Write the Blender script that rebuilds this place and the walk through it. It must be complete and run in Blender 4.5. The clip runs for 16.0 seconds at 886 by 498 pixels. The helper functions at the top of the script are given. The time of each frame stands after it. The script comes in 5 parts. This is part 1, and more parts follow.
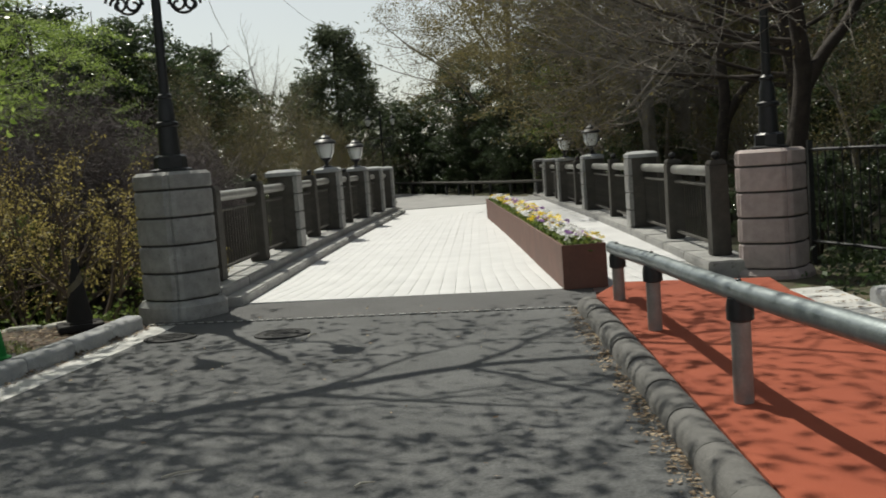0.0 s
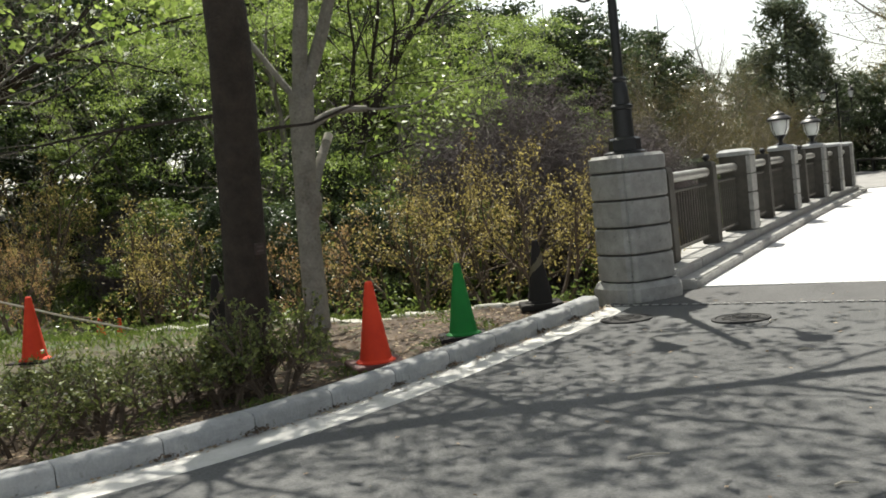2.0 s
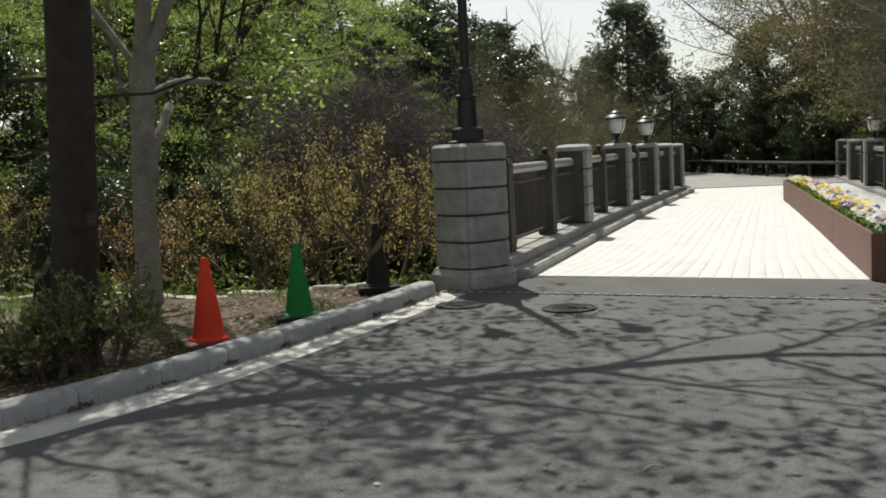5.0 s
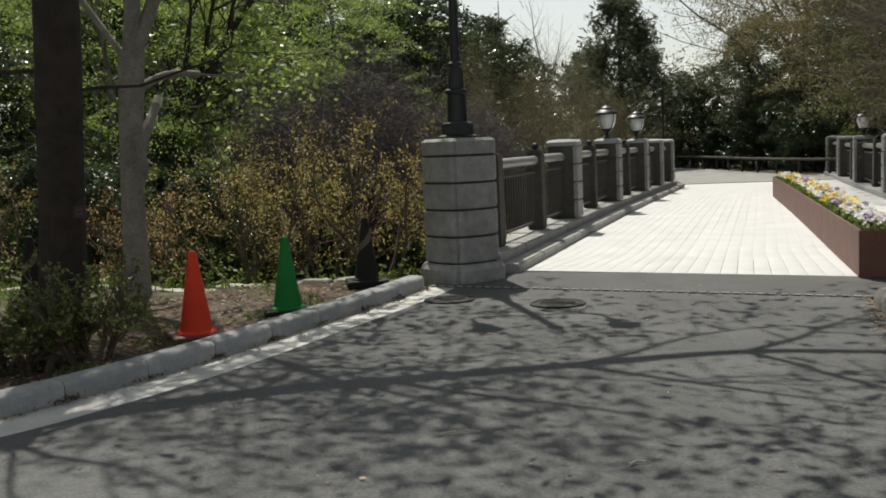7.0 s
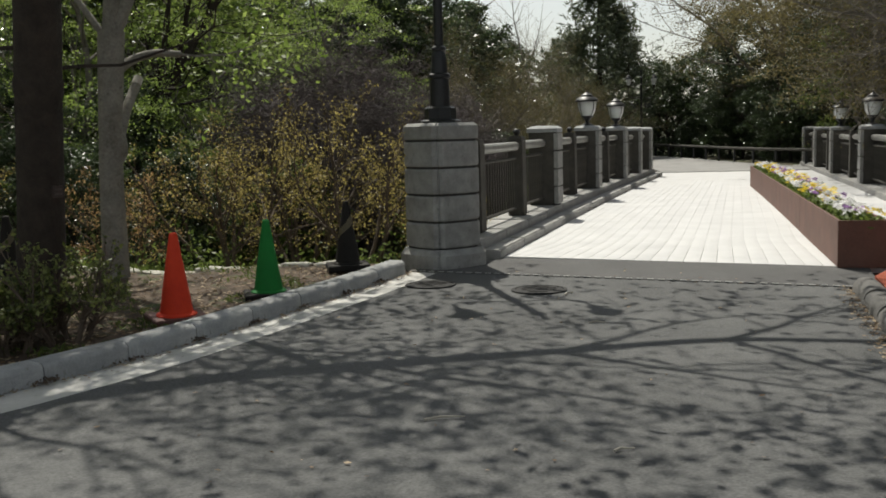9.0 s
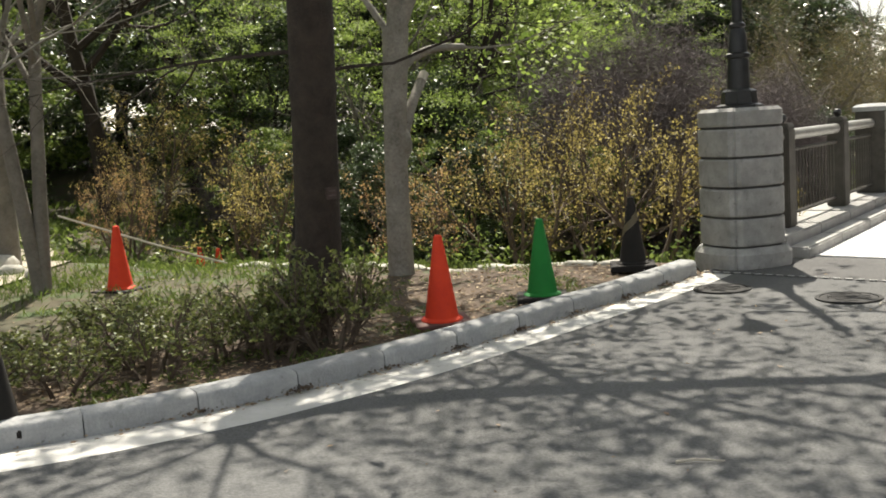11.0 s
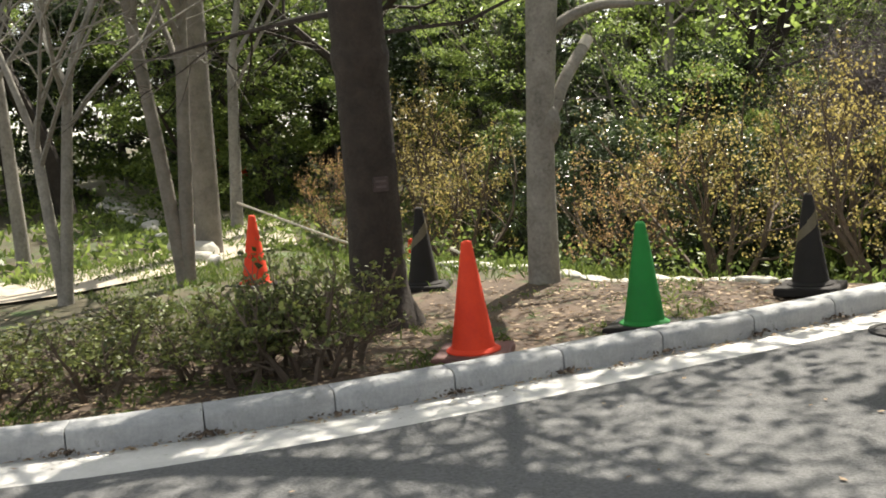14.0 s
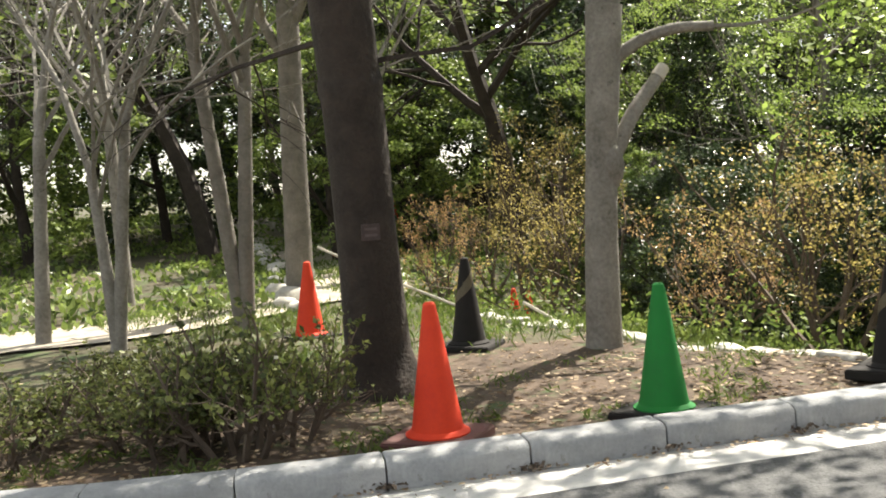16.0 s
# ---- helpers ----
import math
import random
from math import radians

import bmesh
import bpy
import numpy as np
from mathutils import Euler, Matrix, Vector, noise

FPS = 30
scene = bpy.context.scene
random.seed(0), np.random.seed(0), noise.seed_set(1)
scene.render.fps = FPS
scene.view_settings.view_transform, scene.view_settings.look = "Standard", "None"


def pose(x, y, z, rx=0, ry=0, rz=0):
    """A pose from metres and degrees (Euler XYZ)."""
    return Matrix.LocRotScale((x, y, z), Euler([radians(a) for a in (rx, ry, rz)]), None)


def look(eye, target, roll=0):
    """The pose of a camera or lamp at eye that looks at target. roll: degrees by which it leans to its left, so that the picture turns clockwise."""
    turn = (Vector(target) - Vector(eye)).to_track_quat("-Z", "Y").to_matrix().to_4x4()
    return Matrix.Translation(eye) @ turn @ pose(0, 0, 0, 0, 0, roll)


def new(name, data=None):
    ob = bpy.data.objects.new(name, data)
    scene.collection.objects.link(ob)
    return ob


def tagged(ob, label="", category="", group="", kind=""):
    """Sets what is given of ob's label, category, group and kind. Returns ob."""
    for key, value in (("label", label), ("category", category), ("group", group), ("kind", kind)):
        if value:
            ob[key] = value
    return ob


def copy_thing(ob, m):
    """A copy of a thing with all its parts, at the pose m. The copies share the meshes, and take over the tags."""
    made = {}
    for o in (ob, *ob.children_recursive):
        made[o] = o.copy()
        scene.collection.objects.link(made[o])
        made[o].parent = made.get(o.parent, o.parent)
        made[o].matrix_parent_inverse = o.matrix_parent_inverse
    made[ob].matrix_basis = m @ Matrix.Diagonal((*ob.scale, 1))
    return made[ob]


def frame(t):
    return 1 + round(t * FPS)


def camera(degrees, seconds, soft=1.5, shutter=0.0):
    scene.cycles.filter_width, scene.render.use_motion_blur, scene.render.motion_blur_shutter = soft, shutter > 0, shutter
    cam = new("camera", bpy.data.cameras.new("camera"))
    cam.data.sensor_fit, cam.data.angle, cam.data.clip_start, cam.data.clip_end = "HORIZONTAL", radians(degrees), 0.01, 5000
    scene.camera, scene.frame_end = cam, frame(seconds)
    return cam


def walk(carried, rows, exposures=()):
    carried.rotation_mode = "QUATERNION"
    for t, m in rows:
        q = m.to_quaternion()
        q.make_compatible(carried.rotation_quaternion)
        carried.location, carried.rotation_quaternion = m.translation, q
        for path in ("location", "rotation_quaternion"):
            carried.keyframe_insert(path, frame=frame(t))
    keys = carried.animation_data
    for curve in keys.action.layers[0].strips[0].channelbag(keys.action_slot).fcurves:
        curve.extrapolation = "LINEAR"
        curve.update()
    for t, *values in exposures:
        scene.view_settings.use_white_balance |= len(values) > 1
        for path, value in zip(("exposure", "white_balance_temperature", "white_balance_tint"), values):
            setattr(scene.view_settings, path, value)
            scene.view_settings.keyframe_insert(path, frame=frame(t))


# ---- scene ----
cam = camera(46.1, 16.0, soft=1.8, shutter=0.15)
PATH = [
    (0, (-0.448, -1.600, 1.397), (-0.317, 0.389, 1.230), -4.1),
    (0.5, (-0.470, -1.600, 1.410), (-0.537, 0.390, 1.228), -4.8),
    (1, (-0.524, -1.572, 1.414), (-0.814, 0.398, 1.227), -5.6),
    (1.5, (-0.565, -1.508, 1.392), (-1.117, 0.409, 1.249), -6.9),
    (2, (-0.568, -1.525, 1.391), (-1.260, 0.348, 1.265), -5.9),
    (2.5, (-0.553, -1.546, 1.392), (-1.164, 0.354, 1.255), -4.7),
    (3, (-0.554, -1.582, 1.401), (-1.093, 0.338, 1.245), -3.8),
    (3.5, (-0.548, -1.554, 1.392), (-1.047, 0.376, 1.230), -3.7),
    (4, (-0.540, -1.568, 1.402), (-0.993, 0.372, 1.226), -3.2),
    (4.5, (-0.536, -1.575, 1.402), (-0.951, 0.374, 1.222), -2.9),
    (7, (-0.516, -1.570, 1.405), (-0.902, 0.382, 1.210), -2.3),
    (7.5, (-0.518, -1.580, 1.403), (-0.882, 0.377, 1.203), -1.6),
    (8, (-0.515, -1.564, 1.397), (-0.849, 0.397, 1.184), -1.3),
    (8.2, (-0.519, -1.568, 1.410), (-0.846, 0.393, 1.193), -1.3),
    (10.3, (-0.641, -1.426, 1.371), (-1.160, 0.494, 1.161), -5.1),
    (10.5, (-0.628, -1.286, 1.367), (-1.246, 0.607, 1.185), -6.7),
    (11, (-0.357, -0.905, 1.471), (-1.288, 0.850, 1.238), -3.4),
    (11.5, (-0.186, -0.410, 1.401), (-1.191, 1.310, 1.221), -2.9),
    (12, (-0.112, 0.005, 1.321), (-1.230, 1.658, 1.188), -3.7),
    (12.5, (0.100, 0.415, 1.305), (-1.100, 2.005, 1.132), -1.3),
    (13, (0.144, 0.872, 1.256), (-1.087, 2.436, 1.059), -2.5),
    (13.5, (0.238, 1.299, 1.236), (-1.156, 2.718, 1.033), -4.1),
    (14, (0.383, 1.728, 1.285), (-1.136, 3.011, 1.073), -3.9),
    (14.5, (0.332, 2.151, 1.251), (-1.056, 3.577, 1.057), -1.1),
    (15, (0.359, 2.476, 1.215), (-1.155, 3.768, 1.014), -4.1),
    (15.5, (0.424, 2.862, 1.243), (-1.237, 3.961, 1.058), -3.0),
    (16, (0.326, 3.163, 1.212), (-1.414, 4.143, 1.106), -3.5),
]
EXPOSURE = [(0, -0.18, 6900, 5), (0.5, -0.33, 6900, 5), (1, -0.38, 6900, 5), (1.5, 0.08, 6950, 7), (2, 0.67, 6950, 7), (3.5, 0.44, 6950, 7), (4.5, 0.17, 6950, 7), (7, -0.06, 6950, 7), (8.2, -0.11, 6950, 7), (10.3, 0.27, 7050, 7), (11, 0.92, 7300, 9), (11.5, 1.39, 7250, 10), (12, 1.46, 7250, 10), (13, 1.31, 7250, 10), (14.5, 1.25, 7250, 10), (15.5, 1.2, 7250, 10), (16, 1.44, 7250, 10)]
walk(cam, [(t, look(eye, target, roll)) for t, eye, target, roll in PATH], EXPOSURE)

# ---- light ----
SUN_AZ, SUN_EL = -24.0, 56.0          # degrees from +y towards +x, and above the horizon
world = bpy.data.worlds.new("sky")
scene.world = world
world.use_nodes = True
wn = world.node_tree
sky = wn.nodes.new("ShaderNodeTexSky")
sky.sky_type = "NISHITA"
sky.sun_disc = False
sky.sun_elevation = radians(SUN_EL)
sky.sun_rotation = radians(SUN_AZ)
sky.air_density, sky.dust_density, sky.ozone_density = 1.0, 0.9, 1.0
haze = wn.nodes.new("ShaderNodeHueSaturation")
haze.inputs["Saturation"].default_value, haze.inputs["Value"].default_value = 0.42, 1.15
wn.links.new(sky.outputs[0], haze.inputs["Color"])
wn.links.new(haze.outputs[0], wn.nodes["Background"].inputs[0])
wn.nodes["Background"].inputs[1].default_value = 0.098
sun_data = bpy.data.lights.new("sun", "SUN")
sun_data.energy, sun_data.angle, sun_data.color = 5.0, radians(0.5), (1.0, 0.972, 0.925)
sun = new("sun", sun_data)
SUN_DIR = Vector((math.sin(radians(SUN_AZ)) * math.cos(radians(SUN_EL)), math.cos(radians(SUN_AZ)) * math.cos(radians(SUN_EL)), math.sin(radians(SUN_EL))))
sun.matrix_world = look(SUN_DIR * 60, (0, 0, 0))

# ---- materials ----


def surface(name, low, high, scale=6.0, rough=0.8, bump=0.3, fine=60.0, metal=0.0, spots=None, spot_at=0.62, tint=0.0, leaf=0.0, coat=0.0, grain=0.35):
    """A node material: two colours mixed by broad and fine noise, bump from the fine noise, optional stains, tint by object, and light
    let through for leaves."""
    m = bpy.data.materials.new(name)
    m.use_nodes = True
    n, link = m.node_tree.nodes, m.node_tree.links.new
    bsdf, out = n["Principled BSDF"], n["Material Output"]
    geo = n.new("ShaderNodeTexCoord")
    where = geo.outputs["Object"]

    def cloud(size, detail=6.0, roughness=0.6):
        c = n.new("ShaderNodeTexNoise")
        c.inputs["Scale"].default_value, c.inputs["Detail"].default_value, c.inputs["Roughness"].default_value = size, detail, roughness
        link(where, c.inputs["Vector"])
        return c.outputs["Fac"]

    def math_node(kind, a, b):
        k = n.new("ShaderNodeMath")
        k.operation = kind
        for i, v in enumerate((a, b)):
            if isinstance(v, (int, float)):
                k.inputs[i].default_value = v
            else:
                link(v, k.inputs[i])
        return k.outputs[0]

    def mixed(fac, a, b):
        k = n.new("ShaderNodeMix")
        k.data_type = "RGBA"
        link(fac, k.inputs[0])
        for i, v in ((6, a), (7, b)):
            if isinstance(v, tuple):
                k.inputs[i].default_value = (*v, 1)
            else:
                link(v, k.inputs[i])
        return k.outputs[2]

    def ramp(fac, a, b):
        k = n.new("ShaderNodeMapRange")
        k.inputs[1].default_value, k.inputs[2].default_value = a, b
        link(fac, k.inputs[0])
        return k.outputs[0]

    broad, small = cloud(scale), cloud(fine, 4.0)
    both = math_node("ADD", math_node("MULTIPLY", broad, 1 - grain), math_node("MULTIPLY", small, grain))
    if leaf:
        island = n.new("ShaderNodeNewGeometry").outputs["Random Per Island"]
        both = math_node("ADD", math_node("MULTIPLY", island, 0.55), math_node("MULTIPLY", broad, 0.45))
    colour = mixed(ramp(both, 0.3, 0.7), low, high)
    if spots:
        colour = mixed(ramp(cloud(scale * 2.7, 8.0, 0.7), spot_at, spot_at + 0.09), colour, spots)
    if tint:
        info = n.new("ShaderNodeObjectInfo")
        hsv = n.new("ShaderNodeHueSaturation")
        link(colour, hsv.inputs["Color"])
        link(math_node("ADD", math_node("MULTIPLY", info.outputs["Random"], tint), 1 - tint / 2), hsv.inputs["Value"])
        colour = hsv.outputs[0]
    link(colour, bsdf.inputs["Base Color"])
    bsdf.inputs["Metallic"].default_value = metal
    bsdf.inputs["Coat Weight"].default_value = coat
    r = n.new("ShaderNodeMapRange")
    r.inputs[3].default_value, r.inputs[4].default_value = max(0.05, rough - 0.12), min(1.0, rough + 0.12)
    link(small, r.inputs[0])
    link(r.outputs[0], bsdf.inputs["Roughness"])
    if bump:
        b = n.new("ShaderNodeBump")
        b.inputs["Strength"].default_value, b.inputs["Distance"].default_value = bump, 0.012
        link(math_node("ADD", small, math_node("MULTIPLY", broad, 0.6)), b.inputs["Height"])
        link(b.outputs[0], bsdf.inputs["Normal"])
    if leaf:
        tr = n.new("ShaderNodeBsdfTranslucent")
        link(colour, tr.inputs[0])
        add = n.new("ShaderNodeMixShader")
        add.inputs[0].default_value = leaf
        link(bsdf.outputs[0], add.inputs[1])
        link(tr.outputs[0], add.inputs[2])
        link(add.outputs[0], out.inputs[0])
    return m


ASPHALT = surface("asphalt", (0.038, 0.04, 0.041), (0.16, 0.163, 0.162), 0.8, 0.92, 0.9, 62, spots=(0.145, 0.147, 0.145), spot_at=0.64, grain=0.6)
ASPHALT_NEW = surface("asphalt band", (0.042, 0.042, 0.043), (0.14, 0.14, 0.138), 1.4, 0.92, 0.9, 66, grain=0.6)
CONCRETE = surface("kerb concrete", (0.23, 0.24, 0.243), (0.43, 0.438, 0.44), 6, 0.88, 0.5, 55, spots=(0.17, 0.17, 0.155), spot_at=0.6, tint=0.22)
GUTTER = surface("gutter concrete", (0.42, 0.42, 0.4), (0.62, 0.61, 0.58), 4, 0.85, 0.3, 60, spots=(0.2, 0.185, 0.15), spot_at=0.62)
DECK = surface("deck concrete", (0.49, 0.493, 0.494), (0.62, 0.621, 0.619), 2.0, 0.8, 0.25, 50, spots=(0.46, 0.457, 0.448), spot_at=0.64, tint=0.04)
PARAPET = surface("parapet concrete", (0.24, 0.24, 0.23), (0.42, 0.415, 0.4), 4, 0.85, 0.35, 50, spots=(0.16, 0.155, 0.14), spot_at=0.58)
GRANITE = surface("grey granite", (0.16, 0.16, 0.154), (0.4, 0.398, 0.382), 7, 0.6, 0.4, 120, spots=(0.15, 0.15, 0.145), spot_at=0.6, tint=0.14)
GRANITE_PINK = surface("pinkish granite", (0.33, 0.27, 0.255), (0.54, 0.46, 0.44), 9, 0.75, 0.3, 160, spots=(0.25, 0.2, 0.19), spot_at=0.63, tint=0.14)
JOINT = surface("dark joint", (0.03, 0.03, 0.028), (0.06, 0.058, 0.054), 8, 0.95, 0.3)
BROWN_POST = surface("brown concrete", (0.03, 0.028, 0.024), (0.085, 0.078, 0.066), 8, 0.8, 0.4, 60, spots=(0.16, 0.145, 0.12), spot_at=0.66)
RAIL_METAL = surface("grey rail paint", (0.2, 0.2, 0.185), (0.34, 0.335, 0.31), 8, 0.45, 0.1, 40, metal=0.25, spots=(0.12, 0.1, 0.08), spot_at=0.66)
DARK_METAL = surface("dark iron", (0.012, 0.013, 0.014), (0.03, 0.031, 0.033), 9, 0.42, 0.15, 70, metal=0.3)
STEEL = surface("galvanised steel", (0.17, 0.2, 0.205), (0.33, 0.365, 0.37), 12, 0.42, 0.12, 60, metal=0.75, spots=(0.18, 0.18, 0.17), spot_at=0.68)
POST_STEEL = surface("post steel", (0.22, 0.2, 0.19), (0.36, 0.33, 0.31), 10, 0.5, 0.15, 60, metal=0.5, spots=(0.16, 0.1, 0.07), spot_at=0.64)
RED_PAVE = surface("red paving", (0.25, 0.047, 0.019), (0.35, 0.078, 0.033), 1.6, 0.95, 0.5, 90, spots=(0.3, 0.085, 0.045), spot_at=0.62)
DARK_KERB = surface("dark kerb stone", (0.075, 0.074, 0.07), (0.17, 0.165, 0.155), 7, 0.85, 0.5, 60, spots=(0.26, 0.25, 0.235), spot_at=0.66)
CORTEN = surface("brown planter panel", (0.1, 0.046, 0.032), (0.19, 0.09, 0.064), 3, 0.6, 0.2, 40, spots=(0.12, 0.055, 0.04), spot_at=0.62)
SOIL = surface("soil", (0.04, 0.026, 0.017), (0.12, 0.082, 0.054), 2.2, 0.95, 0.9, 35, spots=(0.05, 0.075, 0.022), spot_at=0.56)
GROUND = surface("wood floor", (0.035, 0.04, 0.018), (0.11, 0.085, 0.05), 0.7, 0.95, 0.8, 12, spots=(0.05, 0.085, 0.02), spot_at=0.52)
BARK_DARK = surface("dark bark", (0.014, 0.0105, 0.008), (0.058, 0.044, 0.034), 7, 0.95, 1.0, 40)
BARK_PALE = surface("pale bark", (0.12, 0.11, 0.092), (0.31, 0.29, 0.255), 5, 0.9, 0.6, 40, spots=(0.09, 0.085, 0.07), spot_at=0.6)
BARK_GREY = surface("grey bark", (0.1, 0.09, 0.075), (0.24, 0.215, 0.185), 6, 0.9, 0.7, 40)
BARK_PURPLE = surface("purple grey twig", (0.07, 0.058, 0.058), (0.19, 0.16, 0.16), 3, 0.9, 0.3, 40)
CUT_WOOD = surface("cut wood", (0.45, 0.41, 0.35), (0.65, 0.61, 0.54), 8, 0.8, 0.3)
TWIG = surface("brown twig", (0.05, 0.036, 0.026), (0.16, 0.12, 0.088), 6, 0.9, 0.4, 40)
STICK = surface("dry pole", (0.36, 0.33, 0.27), (0.52, 0.48, 0.4), 6, 0.8, 0.3)
LEAF_GOLD = surface("golden young leaf", (0.16, 0.13, 0.04), (0.48, 0.395, 0.135), 1.6, 0.5, 0.0, leaf=0.5)
LEAF_BRONZE = surface("bronze young leaf", (0.23, 0.14, 0.064), (0.5, 0.335, 0.155), 1.6, 0.5, 0.0, leaf=0.5)
LEAF_HEDGE = surface("hedge leaf", (0.055, 0.075, 0.02), (0.24, 0.27, 0.08), 2.0, 0.5, 0.0, leaf=0.4)
LEAF_SPRING = surface("spring leaf", (0.13, 0.2, 0.038), (0.36, 0.47, 0.12), 0.7, 0.5, 0.0, leaf=0.55)
LEAF_DARK = surface("evergreen leaf", (0.024, 0.042, 0.018), (0.085, 0.125, 0.05), 0.6, 0.32, 0.0, leaf=0.3)
LEAF_MID = surface("mid green leaf", (0.078, 0.125, 0.0286), (0.26, 0.3375, 0.0845), 0.5, 0.42, 0.0, leaf=0.45)
LEAF_OLIVE = surface("olive bud leaf", (0.085, 0.074, 0.03), (0.22, 0.185, 0.075), 0.7, 0.6, 0.0, leaf=0.38)
NEEDLE = surface("pine needle", (0.06, 0.08, 0.045), (0.15, 0.18, 0.1), 0.6, 0.5, 0.0, leaf=0.25)
GRASS = surface("grass blade", (0.06, 0.1, 0.02), (0.17, 0.225, 0.055), 0.6, 0.5, 0.0, leaf=0.5)
# brighter copy of the grass blade, with sunlight put into its colour
GRASS_LIT = surface("bank grass coloured as sunlit", (0.1, 0.16, 0.03), (0.3, 0.38, 0.09), 0.6, 0.5, 0.0, leaf=0.5)
LITTER = surface("dead leaf", (0.16, 0.1, 0.055), (0.46, 0.36, 0.24), 3, 0.85, 0.0, leaf=0.2)
CONE_ORANGE = surface("orange plastic", (0.62, 0.03, 0.008), (0.8, 0.062, 0.016), 5, 0.78, 0.08, 60, spots=(0.62, 0.06, 0.02), spot_at=0.66)
CONE_GREEN = surface("green plastic", (0.0, 0.15, 0.022), (0.003, 0.21, 0.03), 5, 0.78, 0.08, 60)
CONE_BLACK = surface("black rubber", (0.006, 0.005, 0.004), (0.014, 0.011, 0.009), 6, 0.88, 0.15, 60, spots=(0.035, 0.03, 0.025), spot_at=0.64)
CONE_YELLOW = surface("worn dull yellow", (0.075, 0.06, 0.035), (0.14, 0.115, 0.065), 6, 0.6, 0.1, 60, spots=(0.07, 0.06, 0.035), spot_at=0.58)
MAROON = surface("maroon rubber base", (0.075, 0.03, 0.026), (0.15, 0.06, 0.05), 6, 0.7, 0.2, 60)
IRON_LID = surface("iron lid", (0.014, 0.014, 0.014), (0.03, 0.03, 0.029), 10, 0.9, 0.2, 60)
LANTERN_GLASS = surface("milky lantern glass", (0.62, 0.64, 0.64), (0.76, 0.78, 0.77), 6, 0.25, 0.0)
PETAL_WHITE = surface("white petal", (0.78, 0.78, 0.78), (0.86, 0.86, 0.86), 6, 0.6, 0.0, leaf=0.25)
PETAL_YELLOW = surface("yellow petal", (0.8, 0.56, 0.03), (0.9, 0.72, 0.1), 6, 0.6, 0.0, leaf=0.25)
PETAL_VIOLET = surface("violet petal", (0.16, 0.05, 0.24), (0.36, 0.16, 0.46), 6, 0.6, 0.0, leaf=0.25)
PALE_LINE = surface("pale dashes", (0.3, 0.3, 0.29), (0.5, 0.5, 0.48), 5, 0.85, 0.2)
TAG_METAL = surface("dull plate", (0.03, 0.022, 0.02), (0.08, 0.05, 0.045), 20, 0.6, 0.1)
PALE_TAG = surface("worn tag line", (0.07, 0.055, 0.05), (0.13, 0.1, 0.09), 20, 0.7, 0.1)
ROOF_STONE = surface("pale stone", (0.34, 0.33, 0.29), (0.55, 0.53, 0.47), 5, 0.85, 0.6, 30)

# ---- mesh helpers ----


